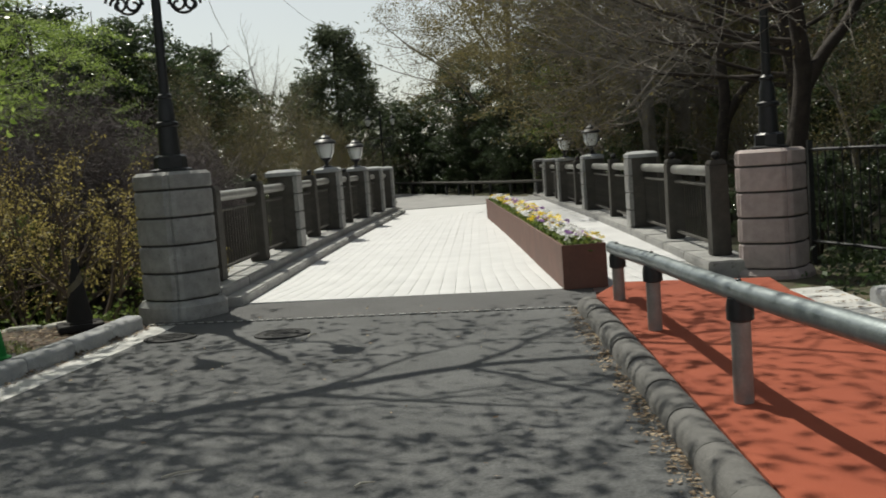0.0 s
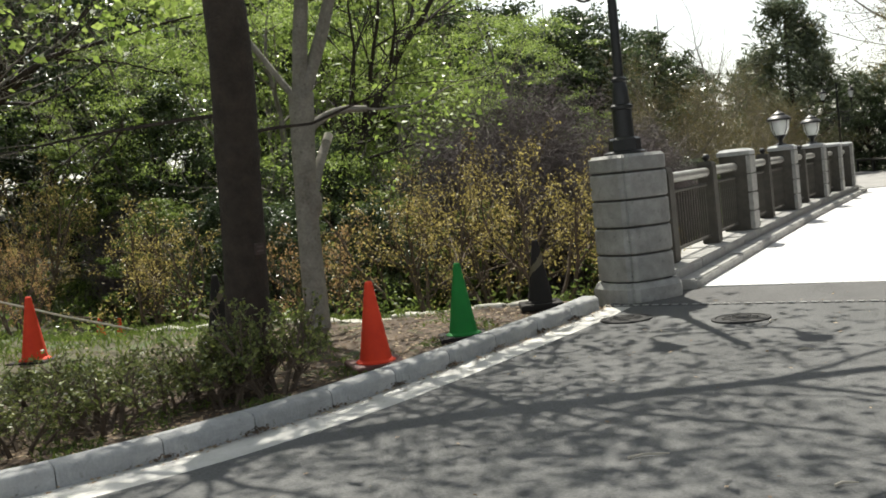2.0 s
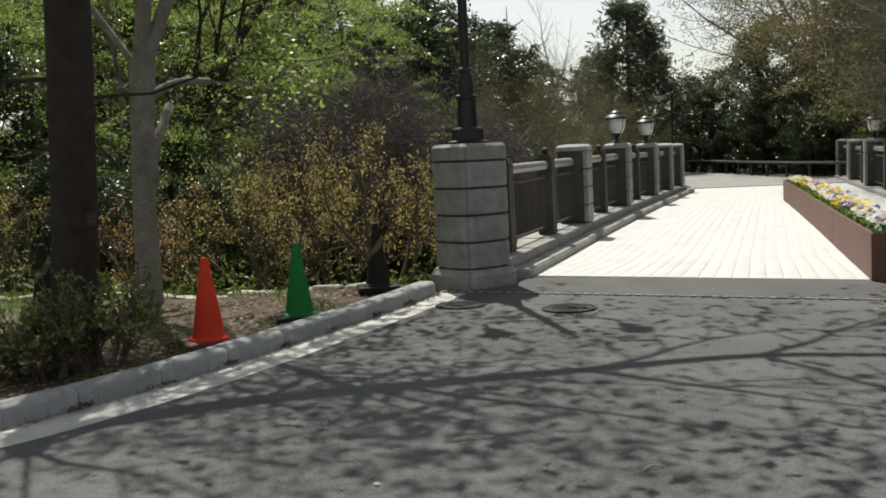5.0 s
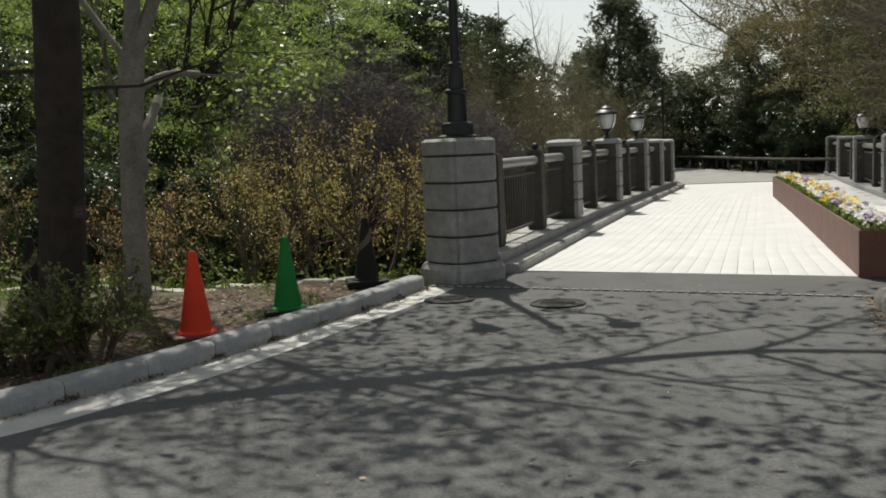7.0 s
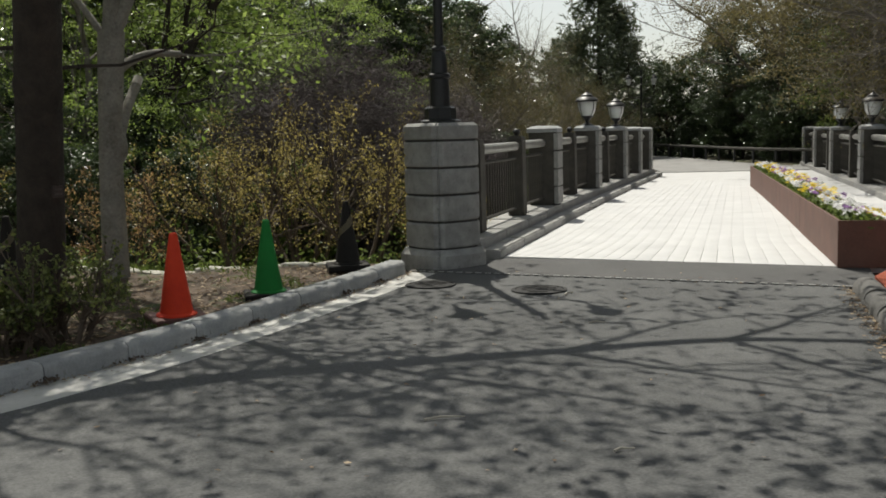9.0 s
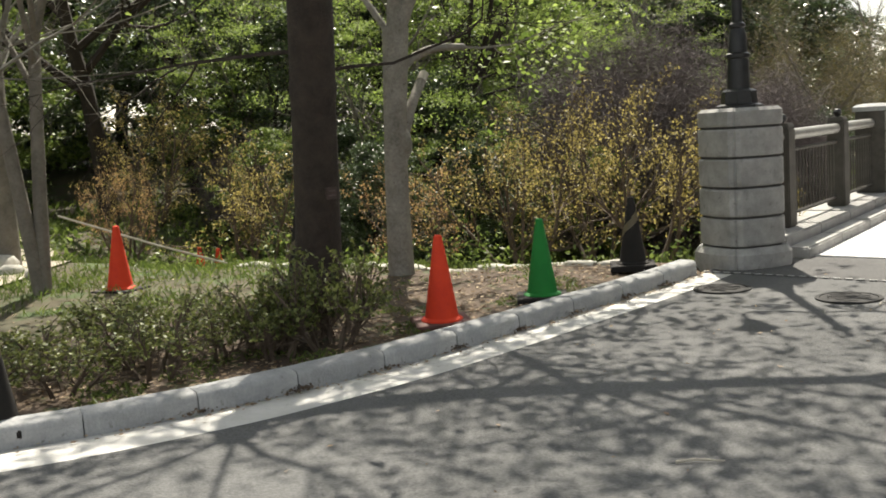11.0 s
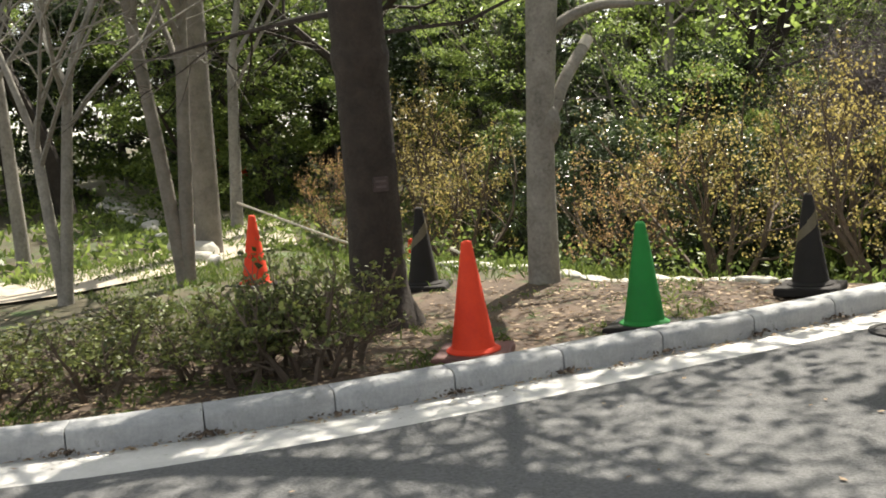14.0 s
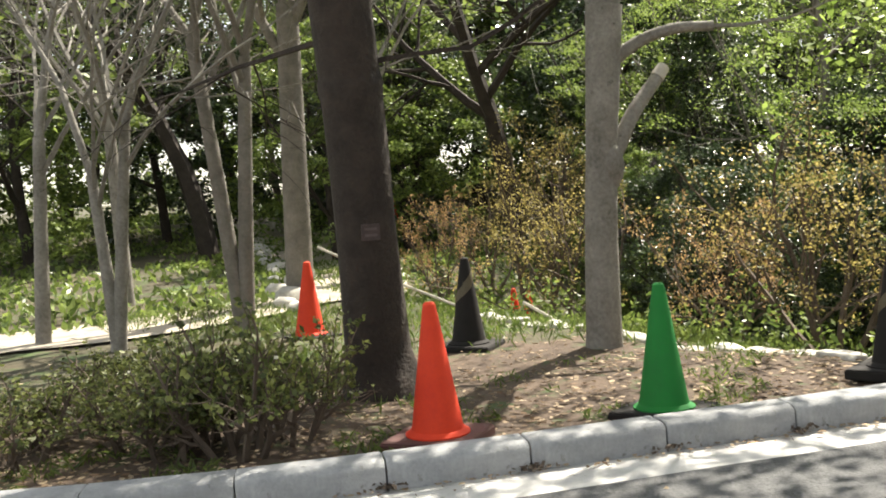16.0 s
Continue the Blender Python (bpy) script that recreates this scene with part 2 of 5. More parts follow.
class Geo:
    """Gathers corners and faces for one mesh."""

    def __init__(self):
        self.v, self.f = [], []

    def add(self, verts, faces):
        k = len(self.v)
        self.v.extend(tuple(p) for p in verts)
        self.f.extend(tuple(i + k for i in face) for face in faces)
        return self

    def box(self, centre, size, turn=0.0, taper=1.0):
        c, s = math.cos(radians(turn)), math.sin(radians(turn))
        x, y, z = (0.5 * a for a in size)
        pts = []
        for k, dz in ((1.0, -z), (taper, z)):
            for dx, dy in ((-x, -y), (x, -y), (x, y), (-x, y)):
                dx, dy = dx * k, dy * k
                pts.append((centre[0] + dx * c - dy * s, centre[1] + dx * s + dy * c, centre[2] + dz))
        return self.add(pts, [(3, 2, 1, 0), (4, 5, 6, 7), (0, 1, 5, 4), (1, 2, 6, 5), (2, 3, 7, 6), (3, 0, 4, 7)])

    def tube(self, path, radii, sides=8, cap=True):
        path = [Vector(p) for p in path]
        pts, n = [], len(path)
        side = None
        for i, p in enumerate(path):
            d = (path[min(i + 1, n - 1)] - path[max(i - 1, 0)]).normalized()
            if side is None:
                side = d.orthogonal().normalized()
            side = (side - d * side.dot(d)).normalized()
            up = d.cross(side)
            r = radii[i] if hasattr(radii, "__len__") else radii
            for k in range(sides):
                a = 2 * math.pi * k / sides
                pts.append(p + (side * math.cos(a) + up * math.sin(a)) * r)
        faces = [(i * sides + k, i * sides + (k + 1) % sides, (i + 1) * sides + (k + 1) % sides, (i + 1) * sides + k) for i in range(n - 1) for k in range(sides)]
        if cap:
            faces += [tuple(range(sides))[::-1], tuple((n - 1) * sides + k for k in range(sides))]
        return self.add(pts, faces)

    def lathe(self, profile, sides=16, centre=(0, 0, 0), phase=0.0):
        """profile: (radius, height) from the bottom up."""
        pts = [(centre[0] + r * math.cos(phase + 2 * math.pi * k / sides), centre[1] + r * math.sin(phase + 2 * math.pi * k / sides), centre[2] + z) for r, z in profile for k in range(sides)]
        n = len(profile)
        faces = [(i * sides + k, i * sides + (k + 1) % sides, (i + 1) * sides + (k + 1) % sides, (i + 1) * sides + k) for i in range(n - 1) for k in range(sides)]
        faces += [tuple(range(sides))[::-1], tuple((n - 1) * sides + k for k in range(sides))]
        return self.add(pts, faces)

    def prism(self, outline, levels):
        """outline: corners anticlockwise; levels: (height, scale or offset factor) from the bottom up."""
        n = len(outline)
        pts = [(x * k, y * k, z) for z, k in levels for x, y in outline]
        faces = [(i * n + j, i * n + (j + 1) % n, (i + 1) * n + (j + 1) % n, (i + 1) * n + j) for i in range(len(levels) - 1) for j in range(n)]
        faces += [tuple(range(n))[::-1], tuple((len(levels) - 1) * n + j for j in range(n))]
        return self.add(pts, faces)

    def mesh(self, name, material, smooth=35.0, bevel=0.0):
        me = bpy.data.meshes.new(name)
        me.from_pydata([tuple(p) for p in self.v], [], self.f)
        if bevel:
            bm = bmesh.new()
            bm.from_mesh(me)
            bmesh.ops.bevel(bm, geom=[e for e in bm.edges if len(e.link_faces) == 2 and e.calc_face_angle() > 0.5], offset=bevel, segments=2, affect="EDGES", clamp_overlap=True)
            bm.to_mesh(me)
            bm.free()
        me.materials.append(material)
        if smooth:
            me.polygons.foreach_set("use_smooth", [True] * len(me.polygons))
            me.set_sharp_from_angle(angle=radians(smooth))
        me.update()
        return me


def part(name, geo, material, parent=None, label="", smooth=35.0, bevel=0.0, at=None):
    """One mesh object, under a thing or a part when one is given."""
    me = geo if isinstance(geo, bpy.types.Mesh) else geo.mesh(name, material, smooth, bevel)
    ob = new(name, me)
    if parent:
        ob.parent = parent
    if at is not None:
        ob.matrix_basis = at
    return tagged(ob, label)


def thing(name, m, label, category, group="", kind=""):
    ob = new(name)
    ob.empty_display_size = 0.2
    ob.matrix_basis = m
    return tagged(ob, label, category, group, kind)


def leaf_mesh(name, centres, sizes, material, long=1.7, rng=None, droop=0.0, up=0.0, level=0.0):
    """Many small four-cornered leaves, bent along the middle, at the given places."""
    rng = rng or np.random.default_rng(1)
    n = len(centres)
    d = rng.normal(size=(n, 3))
    d[:, 2] = d[:, 2] * 0.7 - droop + up
    d /= np.linalg.norm(d, axis=1)[:, None]
    facing = rng.normal(size=(n, 3)) * (1 - 0.6 * level)
    facing[:, 2] += 1.5 * level
    s = np.cross(d, facing)
    s /= np.linalg.norm(s, axis=1)[:, None] + 1e-9
    k = np.asarray(sizes)[:, None]
    c = np.asarray(centres)
    bend = np.cross(d, s) * k * rng.uniform(-0.25, 0.25, (n, 1))
    v = np.stack([c - d * k * long * 0.5, c + s * k * 0.5 + bend, c + d * k * long * 0.5, c - s * k * 0.5 + bend], 1).reshape(-1, 3)
    me = bpy.data.meshes.new(name)
    me.vertices.add(4 * n)
    me.vertices.foreach_set("co", v.astype(np.float32).ravel())
    me.loops.add(4 * n)
    me.loops.foreach_set("vertex_index", np.arange(4 * n, dtype=np.int32))
    me.polygons.add(n)
    me.polygons.foreach_set("loop_start", np.arange(0, 4 * n, 4, dtype=np.int32))
    me.polygons.foreach_set("loop_total", np.full(n, 4, dtype=np.int32))
    me.materials.append(material)
    me.update(calc_edges=True)
    return me


def catmull(points, per=8):
    """A smooth line through points, as a list of vectors."""
    p = [Vector(q) for q in points]
    p = [p[0] * 2 - p[1]] + p + [p[-1] * 2 - p[-2]]
    out = []
    for i in range(1, len(p) - 2):
        a, b, c, d = p[i - 1], p[i], p[i + 1], p[i + 2]
        for k in range(per):
            t = k / per
            out.append(0.5 * (2 * b + (c - a) * t + (2 * a - 5 * b + 4 * c - d) * t * t + (3 * b - a - 3 * c + d) * t ** 3))
    out.append(p[-2])
    return out


def along(line, step):
    """Points at even steps along a line, with the direction there."""
    out, need, i = [], 0.0, 0
    for a, b in zip(line, line[1:]):
        d = (b - a).length
        while need <= d:
            out.append((a.lerp(b, need / d), (b - a).normalized()))
            need += step
        need -= d
    return out


def smoothstep(a, b, x):
    t = min(1.0, max(0.0, (x - a) / (b - a)))
    return t * t * (3 - 2 * t)


# ---- plan ----
KERB = catmull([(-9.4, -1.2, 0), (-7.3, 0.35, 0), (-5.75, 1.55, 0), (-4.75, 2.42, 0), (-4.13, 3.3, 0), (-3.83, 3.87, 0), (-3.58, 4.42, 0), (-3.37, 4.99, 0), (-3.18, 5.56, 0), (-3.0, 6.13, 0), (-2.83, 6.66, 0), (-2.69, 7.18, 0), (-2.58, 7.7, 0), (-2.5, 8.2, 0)], 10)
RIGHT_KERB = catmull([(-0.6, -8.0, 0), (0.1, -3.4, 0), (0.55, 0.0, 0), (0.83, 2.6, 0), (1.01, 4.6, 0), (1.2, 7.1, 0)], 10)
LEFT_A, RIGHT_A = 7.0, 5.0            # turn of the two railings away from +y, degrees
LP, RP, RIGHT_0 = Vector((-2.3, 8.42, 0)), Vector((3.6, 8.7, 0)), Vector((3.12, 8.2, 0))


def left_at(s, off=0.0):
    a = radians(LEFT_A)
    return Vector((LP.x + s * math.sin(a) + off * math.cos(a), LP.y + s * math.cos(a) - off * math.sin(a), 0))


def right_at(s, off=0.0):
    a = radians(RIGHT_A)
    return Vector((RIGHT_0.x + s * math.sin(a) + off * math.cos(a), RIGHT_0.y + s * math.cos(a) - off * math.sin(a), 0))


def road_z(y):
    return 0.1 * smoothstep(2.5, 8.5, y) + 0.02 * smoothstep(9, 14, y) - 0.08 * smoothstep(16, 30, y)


def line_x(line, y):
    """Where a line that runs up y crosses that y."""
    for a, b in zip(line, line[1:]):
        if a.y <= y <= b.y:
            return a.x + (b.x - a.x) * (y - a.y) / max(1e-6, b.y - a.y)
    return line[0].x if y < line[0].y else line[-1].x


def bed_z(x, y):
    """Height of the planted ground away from the road."""
    near = road_z(y) + 0.06
    k = line_x(KERB, y) if y < 8.15 else -2.5 + 0.13 * (y - 8.3)
    d = k - x
    if d > -0.5:
        edge = 7.75 + 0.02 * (x + 3.0) + 0.2 * math.sin(x * 1.7)
        fall = smoothstep(edge, edge + 3.5, y) * smoothstep(13.5, 9.5, -x)
        z = near - 0.05 * smoothstep(0.3, 5, d) - 0.9 * fall
        z += 1.1 * smoothstep(12.5, 26, y) * smoothstep(-1, 6, d) + 0.9 * smoothstep(15, 30, -x)
    else:
        z = -0.45 * smoothstep(9, 12, y) * (1 - smoothstep(27, 30, y))
        z += 0.9 * smoothstep(47, 62, y)
        z += 0.5 * smoothstep(6, 14, x)
    return z + 0.035 * noise.noise(Vector((x * 0.9, y * 0.9, 0))) + 0.012 * noise.noise(Vector((x * 4, y * 4, 3)))


def inside_road(x, y):
    if y > 7.85:
        return left_at((y - LP.y), 0).x - 0.3 < x < right_at(y - RP.y, 0).x + 0.3 and y < 27
    if y < KERB[0].y:
        return x < 2.9
    return line_x(KERB, y) - 0.1 < x < 2.9

# ---- large structure ----


def steps(dense, ratio, end):
    out, d = list(dense), dense[1] - dense[0]
    while out[-1] < end:
        d *= ratio
        out.append(out[-1] + d)
    return out


def ground():
    gx = steps(np.arange(0, 9, 0.25), 1.22, 420)
    gl = steps(np.arange(0, 15, 0.25), 1.22, 420)
    xs = [-v for v in gl[::-1]] + gx[1:]
    gy = steps(np.arange(0, 15, 0.25), 1.2, 420)
    gb = steps(np.arange(0, 6, 0.3), 1.3, 420)
    ys = [-v for v in gb[::-1]] + gy[1:]
    g = Geo()
    for y in ys:
        for x in xs:
            z = road_z(y) - 0.12 if inside_road(x, y) and abs(x) < 12 and -12 < y < 30 else bed_z(x, y)
            g.v.append((x, y, z))
    w = len(xs)
    g.f = [(j * w + i, j * w + i + 1, (j + 1) * w + i + 1, (j + 1) * w + i) for j in range(len(ys) - 1) for i in range(w - 1)]
    me = g.mesh("ground", GROUND, 180)
    me.materials.append(SOIL)
    for p in me.polygons:
        x, y, _ = p.center
        if -9.5 < x < 0 and -1 < y < 8.6 and line_x(KERB, y) - x < 3.2:
            p.material_index = 1
    tagged(part("ground", me, None), "brown woodland soil with grass and leaf litter", "ground", kind="structure")


def strip(name, material, pairs, lift, label, category, under=0.1):
    """A sheet with thickness between pairs of left and right points."""
    g = Geo()
    n = len(pairs)
    for dz in (0.0, -under):
        for a, b in pairs:
            for k in range(5):
                p = a.lerp(b, k / 4)
                g.v.append((p.x, p.y, road_z(p.y) + lift + dz))
    for i in range(n - 1):
        for k in range(4):
            q = i * 5 + k
            g.f.append((q, q + 1, q + 6, q + 5))
    m = n * 5
    rim = [i * 5 for i in range(n)] + [(n - 1) * 5 + k for k in range(1, 5)] + [i * 5 + 4 for i in range(n - 2, -1, -1)] + [k for k in (3, 2, 1)]
    for a, b in zip(rim, rim[1:] + rim[:1]):
        g.f.append((a, b, b + m, a + m))
    return tagged(part(name, g, material, smooth=30), label, category, kind="structure")


def gutter_width(y):
    return 0.37 - 0.09 * smoothstep(2.5, 7.6, y)


def normals(line):
    return [((b - a).normalized().cross(Vector((0, 0, 1)))).normalized() for a, b in zip(line, line[1:])] + [((line[-1] - line[-2]).normalized().cross(Vector((0, 0, 1)))).normalized()]


KN = normals(KERB)
GUT = [p + n * gutter_width(p.y) for p, n in zip(KERB, KN)]
ground()
strip("gutter", GUTTER, [(p + n * 0.0, q) for p, n, q in zip(KERB, KN, GUT)], 0.002, "pale dusty concrete gutter beside the kerb", "gutter")
SEAM_L, SEAM_R = Vector((-2.55, 7.93, 0)), Vector((1.42, 6.98, 0))      # where the bridge's asphalt band begins
DECK_L, DECK_R = Vector((-2.0, 9.05, 0)), Vector((2.9, 7.75, 0))


road_pairs = []
for i in range(60):
    t = i / 59
    k = t * (len(GUT) - 1)
    a = GUT[int(k)].lerp(GUT[min(int(k) + 1, len(GUT) - 1)], k % 1)
    k = t * (len(RIGHT_KERB) - 1)
    b = RIGHT_KERB[int(k)].lerp(RIGHT_KERB[min(int(k) + 1, len(RIGHT_KERB) - 1)], k % 1)
    road_pairs.append((a, b))
road_pairs.insert(0, (Vector((-14, -14, 0)), Vector((-1.5, -14, 0))))
strip("road", ASPHALT, road_pairs, 0.006, "worn grey asphalt path with dappled tree shade", "road")
band = [(SEAM_L.lerp(DECK_L + Vector((-0.1, -0.1, 0)), k / 3), SEAM_R.lerp(Vector((1.6, 8.2, 0)), k / 3)) for k in range(4)]
strip("road_band", ASPHALT_NEW, band, 0.010, "darker asphalt band before the bridge deck", "road")
# small pale dashes along the seam
dashes = new("road_seam")
tagged(dashes, "broken pale line across the asphalt", "road marking", kind="structure")
rng = np.random.default_rng(5)
dash = Geo().box((0, 0, 0), (0.055, 0.02, 0.006)).mesh("dash", PALE_LINE, 0)
d = (SEAM_R - SEAM_L)
for i in range(44):
    p = SEAM_L + d * ((i + 0.5) / 44)
    part("dash", dash, None, dashes, at=pose(p.x, p.y, road_z(p.y) + 0.016, 0, 0, math.degrees(math.atan2(d.y, d.x)) + rng.uniform(-6, 6)))


def kerb_block(length):
    """One precast kerb block along +x, its road face towards -y, with a rounded upper edge."""
    prof = [(0.0, -0.12), (0.0, 0.085), (0.008, 0.112), (0.03, 0.127), (0.15, 0.13), (0.15, -0.12)]
    h = length / 2 - 0.004
    pts = [(x, y, z) for x in (-h, -h + 0.006, h - 0.006, h) for y, z in prof]
    for i in (0, 3):
        for j in range(6):
            x, y, z = pts[i * 6 + j]
            pts[i * 6 + j] = (x, y + (0.006 if j < 2 else 0.0), z - (0.006 if 2 <= j <= 4 else 0.0))
    f = [(i * 6 + j, (i + 1) * 6 + j, (i + 1) * 6 + (j + 1) % 6, i * 6 + (j + 1) % 6) for i in range(3) for j in range(6)]
    f += [tuple(range(6)), tuple(18 + j for j in range(5, -1, -1))]
    return Geo().add(pts, f)


# ---- things by the bridge ----
QUARTER = [(0.335, -0.05), (0.335, -0.014), (0.323, 0.0), (0.335, 0.014), (0.335, 0.05), (0.215, 0.215)]
SQUARE = [(1.06 * (x * c - y * n), 1.06 * (x * n + y * c)) for c, n in ((1, 0), (0, 1), (-1, 0), (0, -1)) for x, y in QUARTER]


def gate_pillar(p, z0, material, label, turn):
    """A stone gate pillar in courses, diamond-wise to the road, with recessed joints."""
    t = thing("gate_pillar", pose(p.x, p.y, z0, 0, 0, turn), label, "pillar", "gate pillars of the bridge")
    part("plinth", Geo().prism([(x * 1.16, y * 1.16) for x, y in SQUARE], [(-0.2, 1), (0.13, 1), (0.185, 0.9)]), material, t, smooth=20)
    part("core", Geo().prism([(x * 0.94, y * 0.94) for x, y in SQUARE], [(0.1, 1), (1.3, 1)]), JOINT, t, "dark recessed joints", smooth=20)
    z = 0.2
    for h in (0.235, 0.235, 0.235, 0.235):
        part("course", Geo().prism(SQUARE, [(z, 0.975), (z + 0.015, 1), (z + h - 0.015, 1), (z + h, 0.975)]), material, t, smooth=20)
        z += h + 0.022
    part("cap_course", Geo().prism(SQUARE, [(z, 0.975), (z + 0.015, 1), (z + 0.125, 1.0), (z + 0.155, 0.9)]), material, t, smooth=20)
    return z0 + z + 0.155


def lantern(t, x, z, k=1.0):
    """A lantern under the thing t: cap, milky glass, ribs and foot; k widens it."""
    g = Geo().lathe([(0.075 * k, 0.0), (0.115 * k, 0.1), (0.135 * k, 0.26), (0.13 * k, 0.27)], 8, (x, 0, z))
    glass = part("lantern_glass", g, LANTERN_GLASS, t, "milky white glass", smooth=60)
    glass.visible_shadow = False
    cap = Geo().lathe([(0.16 * k, 0.255), (0.16 * k, 0.285), (0.13 * k, 0.325), (0.09 * k, 0.345), (0.085 * k, 0.375), (0.045 * k, 0.4), (0.02, 0.43), (0.008, 0.46)], 12, (x, 0, z))
    part("lantern_cap", cap, DARK_METAL, t, "dark iron cap", smooth=30)
    for i in range(4):
        a = math.pi / 4 + i * math.pi / 2
        part("rib", Geo().tube([(x + r * k * math.cos(a), r * k * math.sin(a), z + h) for r, h in ((0.08, 0.0), (0.122, 0.1), (0.14, 0.26))], 0.007, 4), DARK_METAL, glass)
    part("lantern_foot", Geo().lathe([(0.03, -0.1), (0.05, -0.06), (0.085 * k, -0.01), (0.085 * k, 0.005)], 8, (x, 0, z)), DARK_METAL, t, smooth=30)


def scroll(cx, cz, r, flip):
    """A flat iron volute."""
    pts = []
    for k in range(22):
        a = k / 21 * 2.6 * math.pi
        q = r * (1 - 0.72 * k / 21)
        pts.append((cx + flip * q * math.cos(a), 0, cz + q * math.sin(a)))
    return Geo().tube(pts, 0.014, 5)


def street_lamp(p, z, turn, label):
    """A two-armed iron lamp on a pillar."""
    t = thing("street_lamp", pose(p.x, p.y, z, 0, 0, turn), label, "street lamp", "iron lamps of the bridge")
    part("base", Geo().lathe([(0.2, 0.0), (0.2, 0.02), (0.155, 0.035), (0.15, 0.14), (0.125, 0.16)], 8), DARK_METAL, t, smooth=20)
    part("pedestal", Geo().lathe([(0.1, 0.15), (0.09, 0.42), (0.108, 0.43), (0.108, 0.46), (0.082, 0.475), (0.074, 0.62), (0.06, 0.68), (0.072, 0.69), (0.072, 0.715), (0.05, 0.735)], 12), DARK_METAL, t)
    part("pole", Geo().lathe([(0.047, 0.72), (0.038, 2.6), (0.065, 2.62), (0.065, 2.66), (0.03, 2.7), (0.02, 2.85), (0.035, 2.88), (0.004, 3.0)], 12), DARK_METAL, t)
    for f in (-1, 1):
        part("arm", Geo().tube([(f * 0.05, 0, 1.9), (f * 0.22, 0, 1.83), (f * 0.42, 0, 1.87), (f * 0.5, 0, 1.99), (f * 0.5, 0, 2.26)], 0.018, 6), DARK_METAL, t)
        sc = part("scroll", scroll(f * 0.265, 1.585, 0.185, f), DARK_METAL, t)
        part("volute", scroll(f * 0.2, 1.56, 0.085, -f), DARK_METAL, sc)
        part("volute", scroll(f * 0.33, 1.56, 0.08, f), DARK_METAL, sc)
        lantern(t, f * 0.5, 2.36, 0.78)
    return t


def pillar_lantern(p, z, label):
    t = thing("pillar_lantern", pose(p.x, p.y, z), label, "lantern", "lanterns on the railing pillars")
    part("stem", Geo().lathe([(0.1, 0.0), (0.1, 0.02), (0.05, 0.04), (0.03, 0.06), (0.03, 0.1)], 10), DARK_METAL, t)
    lantern(t, 0, 0.17, 1.28)
    return t


def railing_post(p, z, turn):
    """A brown concrete post with a shoulder for the rail and a small iron knob."""
    t = thing("railing_post", pose(p.x, p.y, z, 0, 0, turn), "dark brown concrete railing post with iron knob", "railing post", "railing posts of the bridge")
    part("shaft", Geo().box((0, 0, 0.48), (0.2, 0.24, 0.96), taper=0.94), BROWN_POST, t, bevel=0.012)
    part("head", Geo().box((0, 0, 0.985), (0.19, 0.225, 0.05), taper=0.8), BROWN_POST, t, bevel=0.008)
    part("knob", Geo().lathe([(0.025, 1.0), (0.025, 1.02), (0.045, 1.04), (0.05, 1.065), (0.035, 1.09), (0.01, 1.1)], 10), DARK_METAL, t)
    return t


def railing_pillar(p, z, turn):
    """A square pillar: brown core faced with pale stone courses towards the deck, and a pale domed cap."""
    t = thing("railing_pillar", pose(p.x, p.y, z, 0, 0, turn), "square railing pillar faced with pale stone blocks", "pillar", "railing pillars of the bridge")
    part("core", Geo().box((0, 0, 0.52), (0.37, 0.37, 1.04)), BROWN_POST, t, bevel=0.01)
    for k in range(4):
        part("facing_stone", Geo().box((0.205, 0, 0.135 + 0.255 * k), (0.06, 0.39, 0.24)), GRANITE, t, "pale facing stone", bevel=0.008)
    part("cap", Geo().prism([(-0.21, -0.21), (0.23, -0.21), (0.23, 0.21), (-0.21, 0.21)], [(1.03, 1), (1.085, 1), (1.115, 0.8), (1.125, 0.4)]), CONCRETE, t, "pale worn cap stone", smooth=50)
    return t


def metal_railing(a, b, z, label):
    """A railing panel between two posts: round top rail, frame bars and balusters."""
    d = b - a
    n = d.length
    t = thing("metal_railing", pose(a.x, a.y, z, 0, 0, math.degrees(math.atan2(d.y, d.x))), label, "railing", "railing panels of the bridge")
    part("top_rail", Geo().tube([(0, 0, 0.88), (n, 0, 0.88)], 0.058, 14), RAIL_METAL, t, "grey round top rail")
    for h, r in ((0.73, 0.022), (0.1, 0.022)):
        part("frame_bar", Geo().tube([(0, 0, h), (n, 0, h)], r, 6), BROWN_POST, t)
    k = max(3, int(n / 0.115))
    bal = Geo().tube([(0, 0, 0.1), (0, 0, 0.73)], 0.0095, 5, False).mesh("baluster", BROWN_POST)
    for i in range(1, k):
        part("baluster", bal, None, t, at=pose(n * i / k, 0, 0))
    return t


LEFT_S = [("post", 1.22), ("post", 3.32), ("pillar", 5.1), ("post", 7.25), ("pillar", 9.1), ("post", 11.2), ("pillar", 13.1), ("post", 14.6), ("pillar", 16.1), ("post", 17.4), ("pillar", 18.7)]
RIGHT_S = [("post", 1.0), ("post", 3.25), ("pillar", 5.5), ("post", 8.3), ("pillar", 11.2), ("post", 13.9), ("pillar", 16.6), ("post", 18.8), ("pillar", 21.0), ("post", 23.0), ("pillar", 25.0)]


